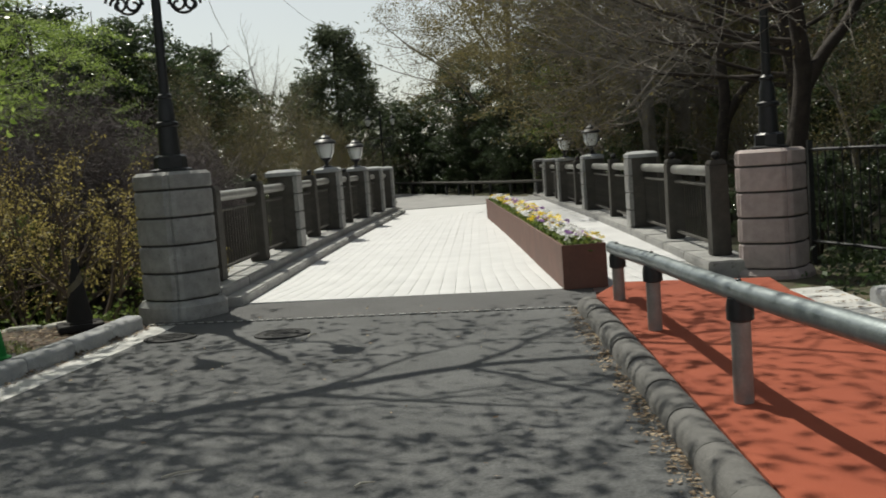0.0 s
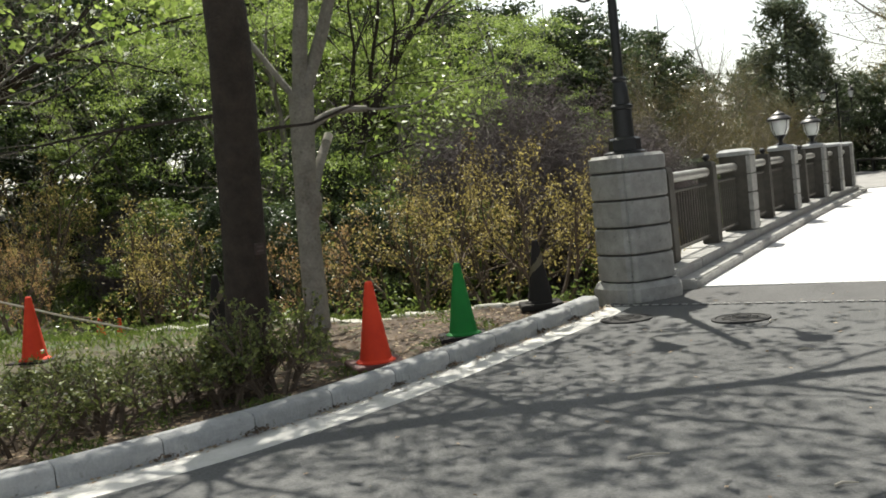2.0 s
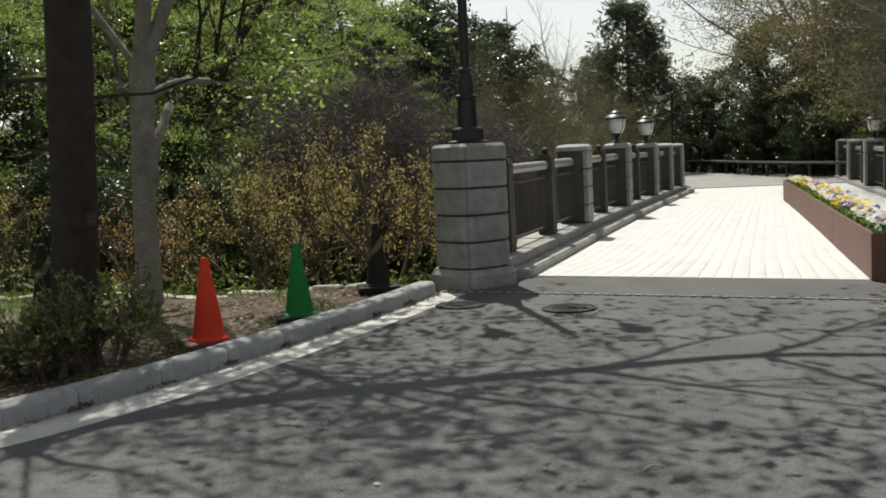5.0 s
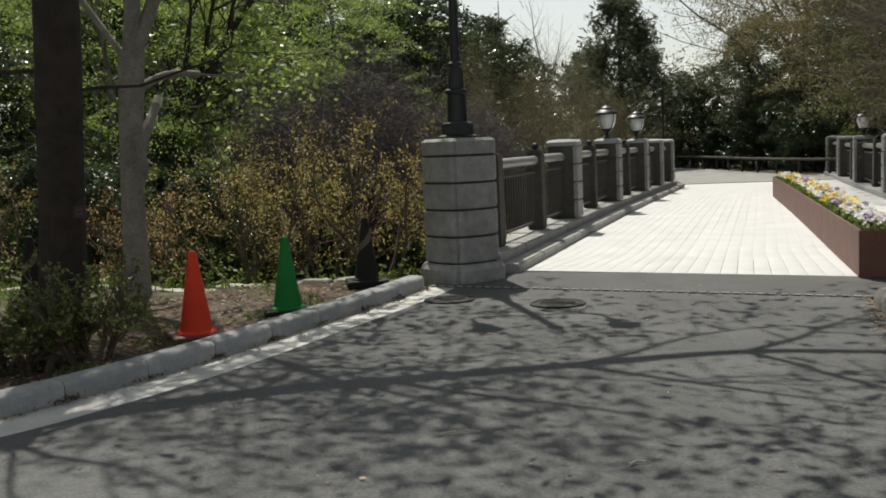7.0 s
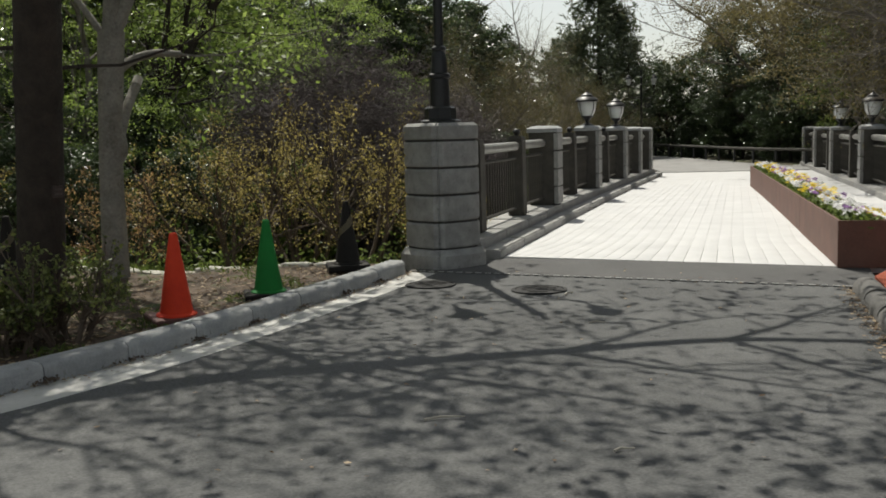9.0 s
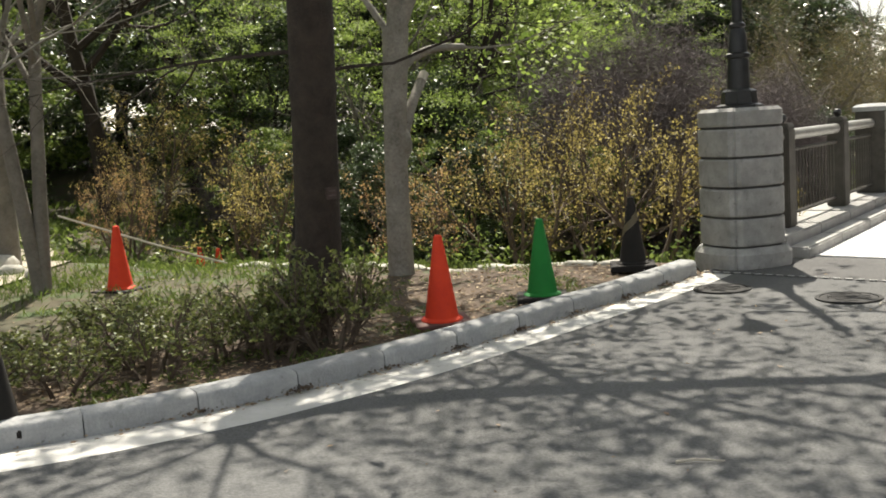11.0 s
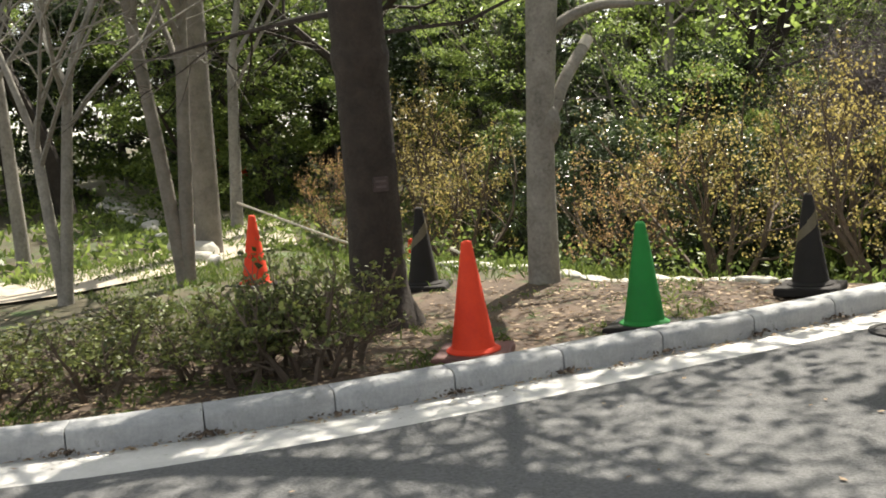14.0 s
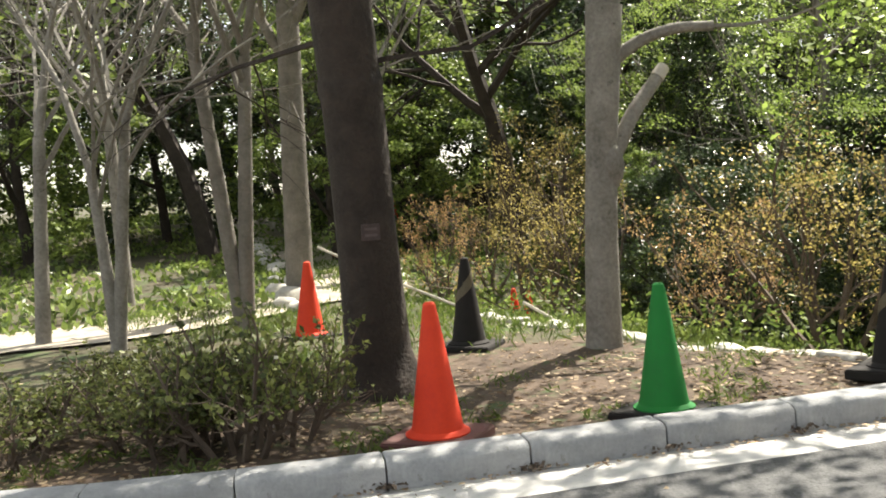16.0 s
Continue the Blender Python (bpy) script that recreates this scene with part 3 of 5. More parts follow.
def parapet(at, a, flip, far, top):
    """The low stepped wall under the railing: an upper slab and a lower kerb, each one block long."""
    t = new("parapet")
    tagged(t, "stepped grey concrete parapet under the railing", "parapet", kind="structure")
    n = int(far / 1.2)
    for i in range(n):
        s = 0.42 + (i + 0.5) * (far - 0.42) / n
        ln = (far - 0.42) / n - 0.008
        z = road_z(at(s).y) - (0.1 if flip < 0 else 0.0)
        for name, off, w, lo, hi in (("slab", 0.0, 0.52, -0.5, top), ("kerb_stone", 0.36, 0.2, -0.3, top * 0.52)):
            p = at(s, flip * off)
            part(name, Geo().box((0, 0, (lo + hi) / 2), (w, ln, hi - lo)), PARAPET, t, at=pose(p.x, p.y, z, 0, 0, -a), bevel=0.015)
    return t


PAR = 0.2
top = gate_pillar(LP, road_z(LP.y), GRANITE, "grey granite gate pillar in courses carrying an iron lamp", 4)
street_lamp(LP, top, 8, "black iron two-armed lamp on a stone gate pillar")
top = gate_pillar(RP, road_z(RP.y) - 0.19, GRANITE_PINK, "pinkish granite gate pillar in courses carrying an iron lamp", 4)
street_lamp(RP, top, 8, "black iron two-armed lamp on a stone gate pillar")
parapet(left_at, LEFT_A, 1, 19.2, PAR)
parapet(right_at, RIGHT_A, -1, 25.6, PAR)
for at, a, rows, base in ((left_at, LEFT_A, LEFT_S, LP), (right_at, RIGHT_A, RIGHT_S, RP)):
    last = at(0.0)
    first = True
    lamps = 0
    for kind, s in rows:
        p = at(s)
        z = road_z(p.y) + PAR - (0.1 if at is right_at else 0.0)
        flip = 0 if at is left_at else 180
        if kind == "post":
            railing_post(p, z, -a)
        else:
            railing_pillar(p, z, -a + flip)
            lamps += 1
            if lamps in (2, 3):
                pillar_lantern(p, z + 1.12, "dark iron lantern with milky glass on a pillar")
        u = (p - last).normalized()
        if first and at is right_at:
            first, last = False, p
            continue
        metal_railing(last + u * (0.34 if first else 0.09), p - u * 0.09, z, "metal railing panel with round grey rail and thin bars")
        first = False
        last = p

far_top = gate_pillar(Vector((0.18, 41.0, 0)), -0.72, GRANITE, "grey granite pillar beyond the bridge carrying an iron lamp", 4)
street_lamp(Vector((0.18, 41.0, 0)), far_top, 5, "far black iron two-armed lamp beyond the bridge")


def planter():
    """A long brown planter box in two joined lengths with soil inside."""
    a, b = Vector((1.32, 8.07, 0)), Vector((2.05, 20.8, 0))
    d = b - a
    ang = math.degrees(math.atan2(d.y, d.x))
    t = thing("planter", pose(a.x, a.y, road_z(a.y) + 0.012, 0, 0, ang), "long rusty brown planter box full of pansies", "planter")
    n, w, h = d.length, 0.39, 0.42
    for i in range(4):
        x0, x1 = n * i / 4, n * (i + 1) / 4 - 0.006
        for y in (0.0, -w):
            part("side_panel", Geo().box(((x0 + x1) / 2, y, h / 2), (x1 - x0, 0.025, h)), CORTEN, t, bevel=0.004)
    for x in (0.0, n):
        part("end_panel", Geo().box((x, -w / 2, h / 2), (0.025, w + 0.03, h)), CORTEN, t, bevel=0.004)
    part("soil", Geo().box((n / 2, -w / 2, h - 0.06), (n - 0.03, w - 0.03, 0.04)), SOIL, t, "dark potting soil")
    return t, a, d.normalized(), n


box_thing, PA, PD, PN = planter()


def pansy(petal, label, seed):
    """A low pansy plant: leaves and flat five-petalled flowers."""
    r = np.random.default_rng(seed)
    t = thing("pansy", pose(0, -40, 0), label, "flower", "pansies in the planter")
    c = np.clip(r.normal(size=(70, 3)), -1.4, 1.4) * (0.06, 0.06, 0.035) + (0, 0, 0.05)
    part("leaves", leaf_mesh("leaves", c, r.uniform(0.03, 0.05, 70), LEAF_MID, 1.5, r), None, t)
    for k in range(7):
        x, y = np.clip(r.normal(size=2), -1.3, 1.3) * 0.06
        z = 0.12 + r.uniform(0, 0.06)
        g = Geo()
        tilt = Matrix.Translation((x, y, z)) @ Euler((r.uniform(-0.9, 0.2), r.uniform(-0.6, 0.6), r.uniform(0, 6))).to_matrix().to_4x4()
        for j in range(5):
            q = 2 * math.pi * j / 5
            pts = [(0, 0, 0)] + [(0.034 * rr * math.cos(q + e), 0.034 * rr * math.sin(q + e), zz) for rr, e, zz in ((0.7, -0.5, 0.003), (1.05, -0.28, 0.001), (1.1, 0.28, 0.001), (0.7, 0.5, 0.003))]
            g.add([tilt @ Vector(p) for p in pts], [(0, 1, 2, 3, 4)])
        part("flower", g, petal, t, smooth=0)
    return t


kinds = [pansy(PETAL_WHITE, "white pansy in bloom in the planter", 1), pansy(PETAL_YELLOW, "yellow pansy in bloom in the planter", 2), pansy(PETAL_VIOLET, "violet pansy in bloom in the planter", 3)]
r = np.random.default_rng(11)
side = Vector((PD.y, -PD.x, 0))
count = 0
for i in range(50):
    for row in (0.13, 0.26):
        k = int(r.choice([0, 0, 0, 0, 1, 1, 1, 2])) if i > 3 else 0
        p = PA + PD * (0.12 + i * (PN - 0.2) / 50 + r.uniform(-0.05, 0.05)) + side * (row + r.uniform(-0.03, 0.03))
        m = pose(p.x, p.y, road_z(p.y) + 0.37, 0, 0, r.uniform(0, 360)) @ Matrix.Scale(r.uniform(0.85, 1.12), 4)
        if count < 3:
            kinds[count].matrix_basis = m
        else:
            copy_thing(kinds[k], m)
        count += 1


# ---- right side: kerb, red pavement, pipe rail ----
RN = normals(RIGHT_KERB)
red_edge = [Vector((p.x + 1.68, p.y - 0.5, 0)) for p in RIGHT_KERB]
white_line = [Vector((p.x + 2.02, p.y - 0.5, 0)) for p in RIGHT_KERB]
strip("pavement", RED_PAVE, [(p + n * 0.2, q) for p, n, q in zip(RIGHT_KERB, RN, red_edge)] + [(Vector((1.75, 7.75, 0)), Vector((3.0, 7.3, 0)))], 0.09, "red coloured pavement with tree shadows", "pavement", 0.2)
strip("verge_strip", GUTTER, [(a, b) for a, b in zip(red_edge, white_line)], 0.088, "pale dusty strip strewn with dead leaves", "verge", 0.2)
dark_kerb = new("kerb_right")
tagged(dark_kerb, "dark rounded kerb stones along the red pavement", "kerb", kind="structure")
prof = [(0.0, -0.1), (0.006, 0.05), (0.022, 0.088), (0.05, 0.112), (0.09, 0.122), (0.14, 0.119), (0.18, 0.1), (0.2, 0.07), (0.2, -0.1)]
for p, u in along(RIGHT_KERB, 0.6)[:-1]:
    n = len(prof)
    h = 0.2993
    pts = [(x, -y, z) for x in (-h, -h + 0.01, h - 0.01, h) for y, z in prof]
    pts = [(x, y, z - (0.003 if abs(x) > h - 0.001 and z > 0 else 0)) for x, y, z in pts]
    f = [(i * n + j, i * n + (j + 1) % n, (i + 1) * n + (j + 1) % n, (i + 1) * n + j) for i in range(3) for j in range(n)] + [tuple(range(n))[::-1], tuple(3 * n + j for j in range(n))]
    q = p + u * 0.3
    part("kerb_stone", Geo().add(pts, f), DARK_KERB, dark_kerb, at=pose(q.x, q.y, road_z(q.y), 0, 0, math.degrees(math.atan2(u.y, u.x))))
far_kerb = new("kerb_far")
tagged(far_kerb, "pale concrete kerb behind the red pavement", "kerb", kind="structure")
blk = kerb_block(0.6).mesh("kerb_block", CONCRETE, 40)
for p, u in along([q for q in white_line if q.y < 6.0], 0.6)[:-1]:
    q = p + u * 0.3
    part("kerb_block", blk, None, far_kerb, at=pose(q.x, q.y, road_z(q.y) + 0.085, 0, 0, math.degrees(math.atan2(-u.y, -u.x)) + 180) @ pose(0, -0.0, 0, 0, 0, 180))


def pipe_rail():
    pts = [(1.45, -2.6, 0.66), (1.42, -0.6, 0.66), (1.38, 1.4, 0.66), (1.33, 3.4, 0.655), (1.44, 5.4, 0.62), (1.52, 6.75, 0.58)]
    t = thing("pipe_rail", pose(0, 0, 0), "low galvanised pipe guard rail on round posts", "guard rail")
    path = catmull(pts, 6)
    path.append(path[-1] + Vector((0.03, 0.3, -0.005)))
    part("pipe", Geo().tube(path, 0.054, 16), STEEL, t, "bluish grey galvanised pipe")
    for x, y, top in pts:
        z = road_z(y)
        h = top - z
        post = part("post", Geo().lathe([(0.05, 0.02), (0.05, h - 0.05)], 16), POST_STEEL, t, at=pose(x, y, z))
        part("collar", Geo().lathe([(0.051, h - 0.15), (0.068, h - 0.14), (0.068, h - 0.07), (0.06, h - 0.03)], 16), DARK_METAL, post)
        part("bolt", Geo().lathe([(0.014, h + 0.05), (0.014, h + 0.06), (0.006, h + 0.065)], 8), DARK_METAL, post)


pipe_rail()


# ---- bridge deck ----
deck = new("bridge_deck")
tagged(deck, "sunlit pale deck of long grooved concrete boards", "bridge deck", kind="structure")


def deck_edge(f, s):
    """A place on the deck: f across it from the left parapet to the right one, s metres along."""
    a, b = left_at(s, 0.47), right_at(s + 0.3, -0.47)
    p = a.lerp(b, f)
    start = DECK_L.lerp(DECK_R, f)
    if s <= 0.7:
        p = Vector((start.x, start.y, 0))
    return p


BOARDS, CUTS = 32, (0.7, 5.5, 11.0, 16.0, 20.9)
for i in range(BOARDS):
    for s0, s1 in zip(CUTS, CUTS[1:]):
        g = Geo()
        n = 5
        for k in range(n):
            s = s0 + 0.003 + (s1 - s0 - 0.006) * k / (n - 1)
            if k == 0 and s0 == 0.7:
                s = 0.7
            p, q = deck_edge((i + 0.012) / BOARDS, s), deck_edge((i + 0.988) / BOARDS, s)
            z = road_z((p.y + q.y) / 2) + 0.012
            dx = (q - p) * 0.03
            g.v += [(p.x, p.y, z - 0.05), (p.x, p.y, z - 0.0015), (p.x + dx.x, p.y + dx.y, z), (q.x - dx.x, q.y - dx.y, z), (q.x, q.y, z - 0.0015), (q.x, q.y, z - 0.05)]
        g.f = [(6 * k + j, 6 * k + j + 1, 6 * k + j + 7, 6 * k + j + 6) for k in range(n - 1) for j in range(5)] + [tuple(range(6)), tuple(6 * (n - 1) + j for j in range(5, -1, -1))]
        part("deck_board", g, DECK, deck, smooth=20)
strip("deck_bed", DECK, [(left_at(s, 0.2), right_at(s + 0.3, -0.2)) for s in (1.2, 5, 10, 15, 20.9)], 0.0085, "pale concrete bed under the deck boards", "bridge deck", 0.3)
PATH_GREY = surface("grey far path", (0.2, 0.2, 0.195), (0.34, 0.335, 0.325), 1.2, 0.9, 0.4, 40, spots=(0.24, 0.23, 0.21), spot_at=0.6)
strip("road_end", PATH_GREY, [(left_at(20.92, 0.3), right_at(21.22, -0.3)), (Vector((0.35, 32.0, 0)), Vector((5.0, 31.0, 0))), (Vector((0.5, 36.0, 0)), Vector((3.6, 35.5, 0))), (Vector((0.55, 41.0, 0)), Vector((2.4, 41.0, 0))), (Vector((0.4, 46.0, 0)), Vector((1.0, 46.0, 0)))], 0.03, "grey path bending away beyond the bridge", "path", 0.2)


def low_fence():
    """The low metal fence along the far bend."""
    line = catmull([(-1.2, 48.0, 0), (0.7, 46.0, 0), (2.1, 41.5, 0), (3.4, 36.0, 0), (5.2, 31.5, 0), (8.5, 29.0, 0)], 6)
    t = thing("low_fence", pose(0, 0, 0), "low grey metal fence along the far bend", "fence")
    part("rail", Geo().tube([(p.x, p.y, road_z(p.y) + 0.52) for p in line], 0.045, 8), BROWN_POST, t, "dark brown round rail")
    for p, _ in along(line, 1.6):
        part("post", Geo().tube([(p.x, p.y, road_z(p.y) - 0.1), (p.x, p.y, road_z(p.y) + 0.52)], 0.04, 6), DARK_METAL, t)


low_fence()


def iron_fence():
    """The dark upright-bar fence on the bank behind the red pavement."""
    t = thing("iron_fence", pose(0, 0, 0), "dark upright-bar iron fence before the wood", "fence")
    line = catmull([(4.1, 8.9, 0), (4.3, 7.4, 0), (4.25, 5.5, 0), (3.9, 3.0, 0), (3.5, 0.5, 0)], 6)
    for h in (0.2, 1.15):
        part("rail", Geo().tube([(p.x, p.y, road_z(p.y) + h) for p in line], 0.018, 6), DARK_METAL, t)
    for p, _ in along(line, 0.14):
        part("bar", Geo().tube([(p.x, p.y, road_z(p.y) + 0.15), (p.x, p.y, road_z(p.y) + 1.2)], 0.008, 4), DARK_METAL, t)
    for p, _ in along(line, 1.7):
        part("post", Geo().box((p.x, p.y, road_z(p.y) + 0.6), (0.05, 0.05, 1.3)), DARK_METAL, t)


iron_fence()


# ---- left side: kerb, cones, poles ----
left_kerb = new("kerb_left")
tagged(left_kerb, "pale concrete kerb blocks along the planted bed", "kerb", kind="structure")
j0 = [i for i, p in enumerate(KERB) if (p - Vector((-4.13, 3.3, 0))).length < 0.01][0]
back = along(KERB[: j0 + 1][::-1], 0.6)
fore = along(KERB[j0:], 0.6)
for row, sign in ((back, -1), (fore, 1)):
    for (p, u), (q, _) in zip(row, row[1:]):
        c = (p + q) / 2
        w = (q - p) * sign
        slope = math.degrees(math.atan2(road_z(max(p.y, q.y)) - road_z(min(p.y, q.y)), 0.6))
        part("kerb_block", blk, None, left_kerb, at=pose(c.x, c.y, road_z(c.y), 0, -slope, math.degrees(math.atan2(w.y, w.x))))


def cone(x, y, z, turn, shell, foot, label, tilt=0.0, bands=None, s=1.0):
    """A traffic cone: hollow shell with a rounded tip and rim, a square rubber foot, and bands where it has them."""
    t = thing("traffic_cone", pose(x, y, z, tilt, 0, turn) @ Matrix.Scale(s * 0.91, 4), label, "traffic cone", "traffic cones on the planted bed")
    part("foot", Geo().prism([(-0.225, -0.225), (0.225, -0.225), (0.225, 0.225), (-0.225, 0.225)], [(-0.03, 1), (0.024, 1), (0.032, 0.96)]), foot, t, "flat square rubber foot", smooth=20, bevel=0.006)
    part("rim", Geo().lathe([(0.165, 0.028), (0.165, 0.04), (0.145, 0.052), (0.135, 0.058)], 28), shell, t)
    body = part("shell", Geo().lathe([(0.135, 0.055), (0.128, 0.085), (0.036, 0.665), (0.031, 0.69), (0.02, 0.7), (0.012, 0.7)], 28), shell, t)
    for k in range(bands or 0):
        pts = []
        for i in range(20):
            a = 0.5 + 2.1 * k + i * 0.17
            h = 0.12 + 0.15 * k + i * 0.011
            for dz in (0.0, 0.085):
                hh = min(0.64, h + dz)
                rr = 0.128 - (hh - 0.085) * 0.1586 + 0.0035
                pts.append((rr * math.cos(a), rr * math.sin(a), hh))
        part("band", Geo().add(pts, [(2 * i, 2 * i + 2, 2 * i + 3, 2 * i + 1) for i in range(19)]), CONE_YELLOW, body, "worn dull yellow stripe")
    return t


cone(-3.72, 5.36, bed_z(-3.72, 5.36) + 0.018, 38, CONE_ORANGE, MAROON, "orange traffic cone on a maroon foot behind the kerb", 1.5, s=0.97)
cone(-3.39, 6.39, bed_z(-3.39, 6.39) + 0.002, 24, CONE_GREEN, CONE_BLACK, "green traffic cone on a black foot behind the kerb", s=0.96)
cone(-3.05, 7.6, bed_z(-3.05, 7.6) + 0.05, 20, CONE_BLACK, CONE_BLACK, "black traffic cone with worn yellow stripes", bands=4, s=0.93)
cone(-7.76, 6.4, bed_z(-7.76, 6.4) - 0.01, 10, CONE_ORANGE, CONE_BLACK, "orange traffic cone standing in the grass", -1)
cone(-5.98, 6.88, bed_z(-5.98, 6.88) + 0.01, 40, CONE_BLACK, CONE_BLACK, "black traffic cone with worn stripes in the grass", bands=4)
cone(-9.55, 9.62, bed_z(-9.55, 9.62) - 0.02, 15, CONE_ORANGE, CONE_BLACK, "small orange traffic cone down in the grassy dip", 2, s=0.8)
cone(-9.2, 9.57, bed_z(-9.2, 9.57) - 0.02, 55, CONE_ORANGE, CONE_BLACK, "small orange traffic cone down in the grassy dip", -2, s=0.8)
cone(-4.86, 2.62, bed_z(-4.86, 2.62) + 0.006, 30, CONE_BLACK, CONE_BLACK, "black traffic cone with worn yellow stripes", bands=4, s=0.8)
cone(-24.5, 15.2, bed_z(-24.5, 15.2) - 0.01, 15, CONE_ORANGE, CONE_BLACK, "distant orange traffic cone by the sandy path", 0)
cone(-21.5, 14.2, bed_z(-21.5, 14.2) - 0.01, 15, CONE_ORANGE, CONE_BLACK, "distant orange traffic cone by the sandy path", 0)


def cone_bar(a, b):
    t = thing("cone_bar", pose(0, 0, 0), "pale dry pole laid between cones", "pole", "poles between the cones")
    part("bar", Geo().tube([a, tuple((p + q) / 2 - (0.0 if i < 2 else 0.02) for i, (p, q) in enumerate(zip(a, b))), b], 0.014, 6), STICK, t)


cone_bar((-9.4, 7.2, 0.75), (-7.44, 8.12, 0.02))
cone_bar((-6.94, 8.0, 0.26), (-6.3, 8.15, 0.04))

# ---- manhole, dark patch, twigs, edging stones ----


def manhole(x, y, r, label):
    t = thing("manhole_cover", pose(x, y, road_z(y) + 0.009), label, "manhole cover")
    part("ring", Geo().lathe([(r, -0.02), (r, 0.006), (r - 0.03, 0.008), (r - 0.032, -0.01)], 32), IRON_LID, t)
    part("lid", Geo().lathe([(r - 0.035, -0.02), (r - 0.035, 0.005), (r - 0.05, 0.007), (0.01, 0.009)], 32), IRON_LID, t)
    for k in range(5):
        w = math.sqrt(max(0.0, (r - 0.08) ** 2 - (0.065 * (k - 2)) ** 2))
        part("tread", Geo().box((0, 0.065 * (k - 2), 0.009), (2 * w, 0.03, 0.006)), IRON_LID, t)


manhole(-1.25, 6.9, 0.23, "round dark iron manhole cover in the asphalt")
# dark patch near the pillar, built with the same ring and lid
manhole(-2.2, 7.15, 0.22, "round dark patch near the pillar, built like a cover")


def fallen_twig(x, y, length, turn, z=None):
    t = thing("twig", pose(x, y, (road_z(y) + 0.012) if z is None else z, 0, 0, turn), "thin fallen twig lying on the asphalt", "twig", "fallen twigs")
    part("stem", Geo().tube([(-length / 2, 0, 0.004), (-length * 0.1, 0.012, 0.008), (length / 2, -0.01, 0.004)], [0.007, 0.006, 0.003], 5), STICK, t)


for x, y, n, a in ((-1.43, 3.3, 0.2, 25), (-0.57, 2.88, 0.1, 35), (-1.0, 6.7, 0.14, 70), (-0.75, 5.6, 0.1, 10), (-0.2, 1.3, 0.22, 60), (-2.3, 1.9, 0.15, 120)):
    fallen_twig(x, y, n, a)

r = np.random.default_rng(21)
for i in range(15):
    x = -3.35 - i * 0.29 + r.uniform(-0.06, 0.06)
    y = 7.95 + 0.03 * math.sin(i) + r.uniform(-0.05, 0.05) + 0.02 * (x + 3)
    t = thing("edging_stone", pose(x, y, bed_z(x, y) + 0.0, r.uniform(-6, 6), r.uniform(-6, 6), r.uniform(-15, 15)), "pale rough stone edging the planted bed", "stone", "edging stones")
    h = r.uniform(0.02, 0.045)
    o = [(0.18 * math.cos(a) * r.uniform(0.8, 1.15), 0.08 * math.sin(a) * r.uniform(0.8, 1.2)) for a in np.linspace(0, 2 * math.pi, 9)[:-1]]
    part("stone", Geo().prism(o, [(-0.06, 1), (h * 0.7, 0.96), (h, 0.7)]), ROOF_STONE, t, smooth=60)
for i in range(26):
    x, y = -9.8 - i * 0.42 + r.uniform(-0.2, 0.2), 7.2 + 0.13 * i + r.uniform(-0.35, 0.35)
    t = thing("field_stone", pose(x, y, bed_z(x, y), r.uniform(-12, 12), r.uniform(-12, 12), r.uniform(0, 180)), "pale rounded stone bordering the sandy path", "stone", "stones by the path")
    k = r.uniform(0.7, 1.6)
    o = [(0.16 * k * math.cos(a) * r.uniform(0.8, 1.15), 0.12 * k * math.sin(a) * r.uniform(0.8, 1.2)) for a in np.linspace(0, 2 * math.pi, 9)[:-1]]
    part("stone", Geo().prism(o, [(-0.06, 1), (0.07 * k, 0.95), (0.12 * k, 0.6)]), ROOF_STONE, t, smooth=60)
path_line = catmull([(-32, 12.5, 0), (-22, 11.5, 0), (-15, 9.9, 0), (-11.5, 8.2, 0), (-10.2, 5.8, 0), (-10.6, 2.5, 0)], 8)
g = Geo()
for p, n in zip(path_line, normals(path_line)):
    for k in (-0.8, 0.0, 0.8):
        q = p + n * k
        g.v.append((q.x, q.y, bed_z(q.x, q.y) + 0.03))
g.f = [(i * 3 + k, i * 3 + k + 1, i * 3 + k + 4, i * 3 + k + 3) for i in range(len(path_line) - 1) for k in range(2)]
SAND = surface("sandy path", (0.3, 0.26, 0.2), (0.48, 0.43, 0.35), 1.5, 0.95, 0.5, 40, spots=(0.2, 0.17, 0.11), spot_at=0.6)
tagged(part("footpath", g, SAND, smooth=180), "pale sandy footpath through the wood", "path", kind="structure")

# ---- plants ----


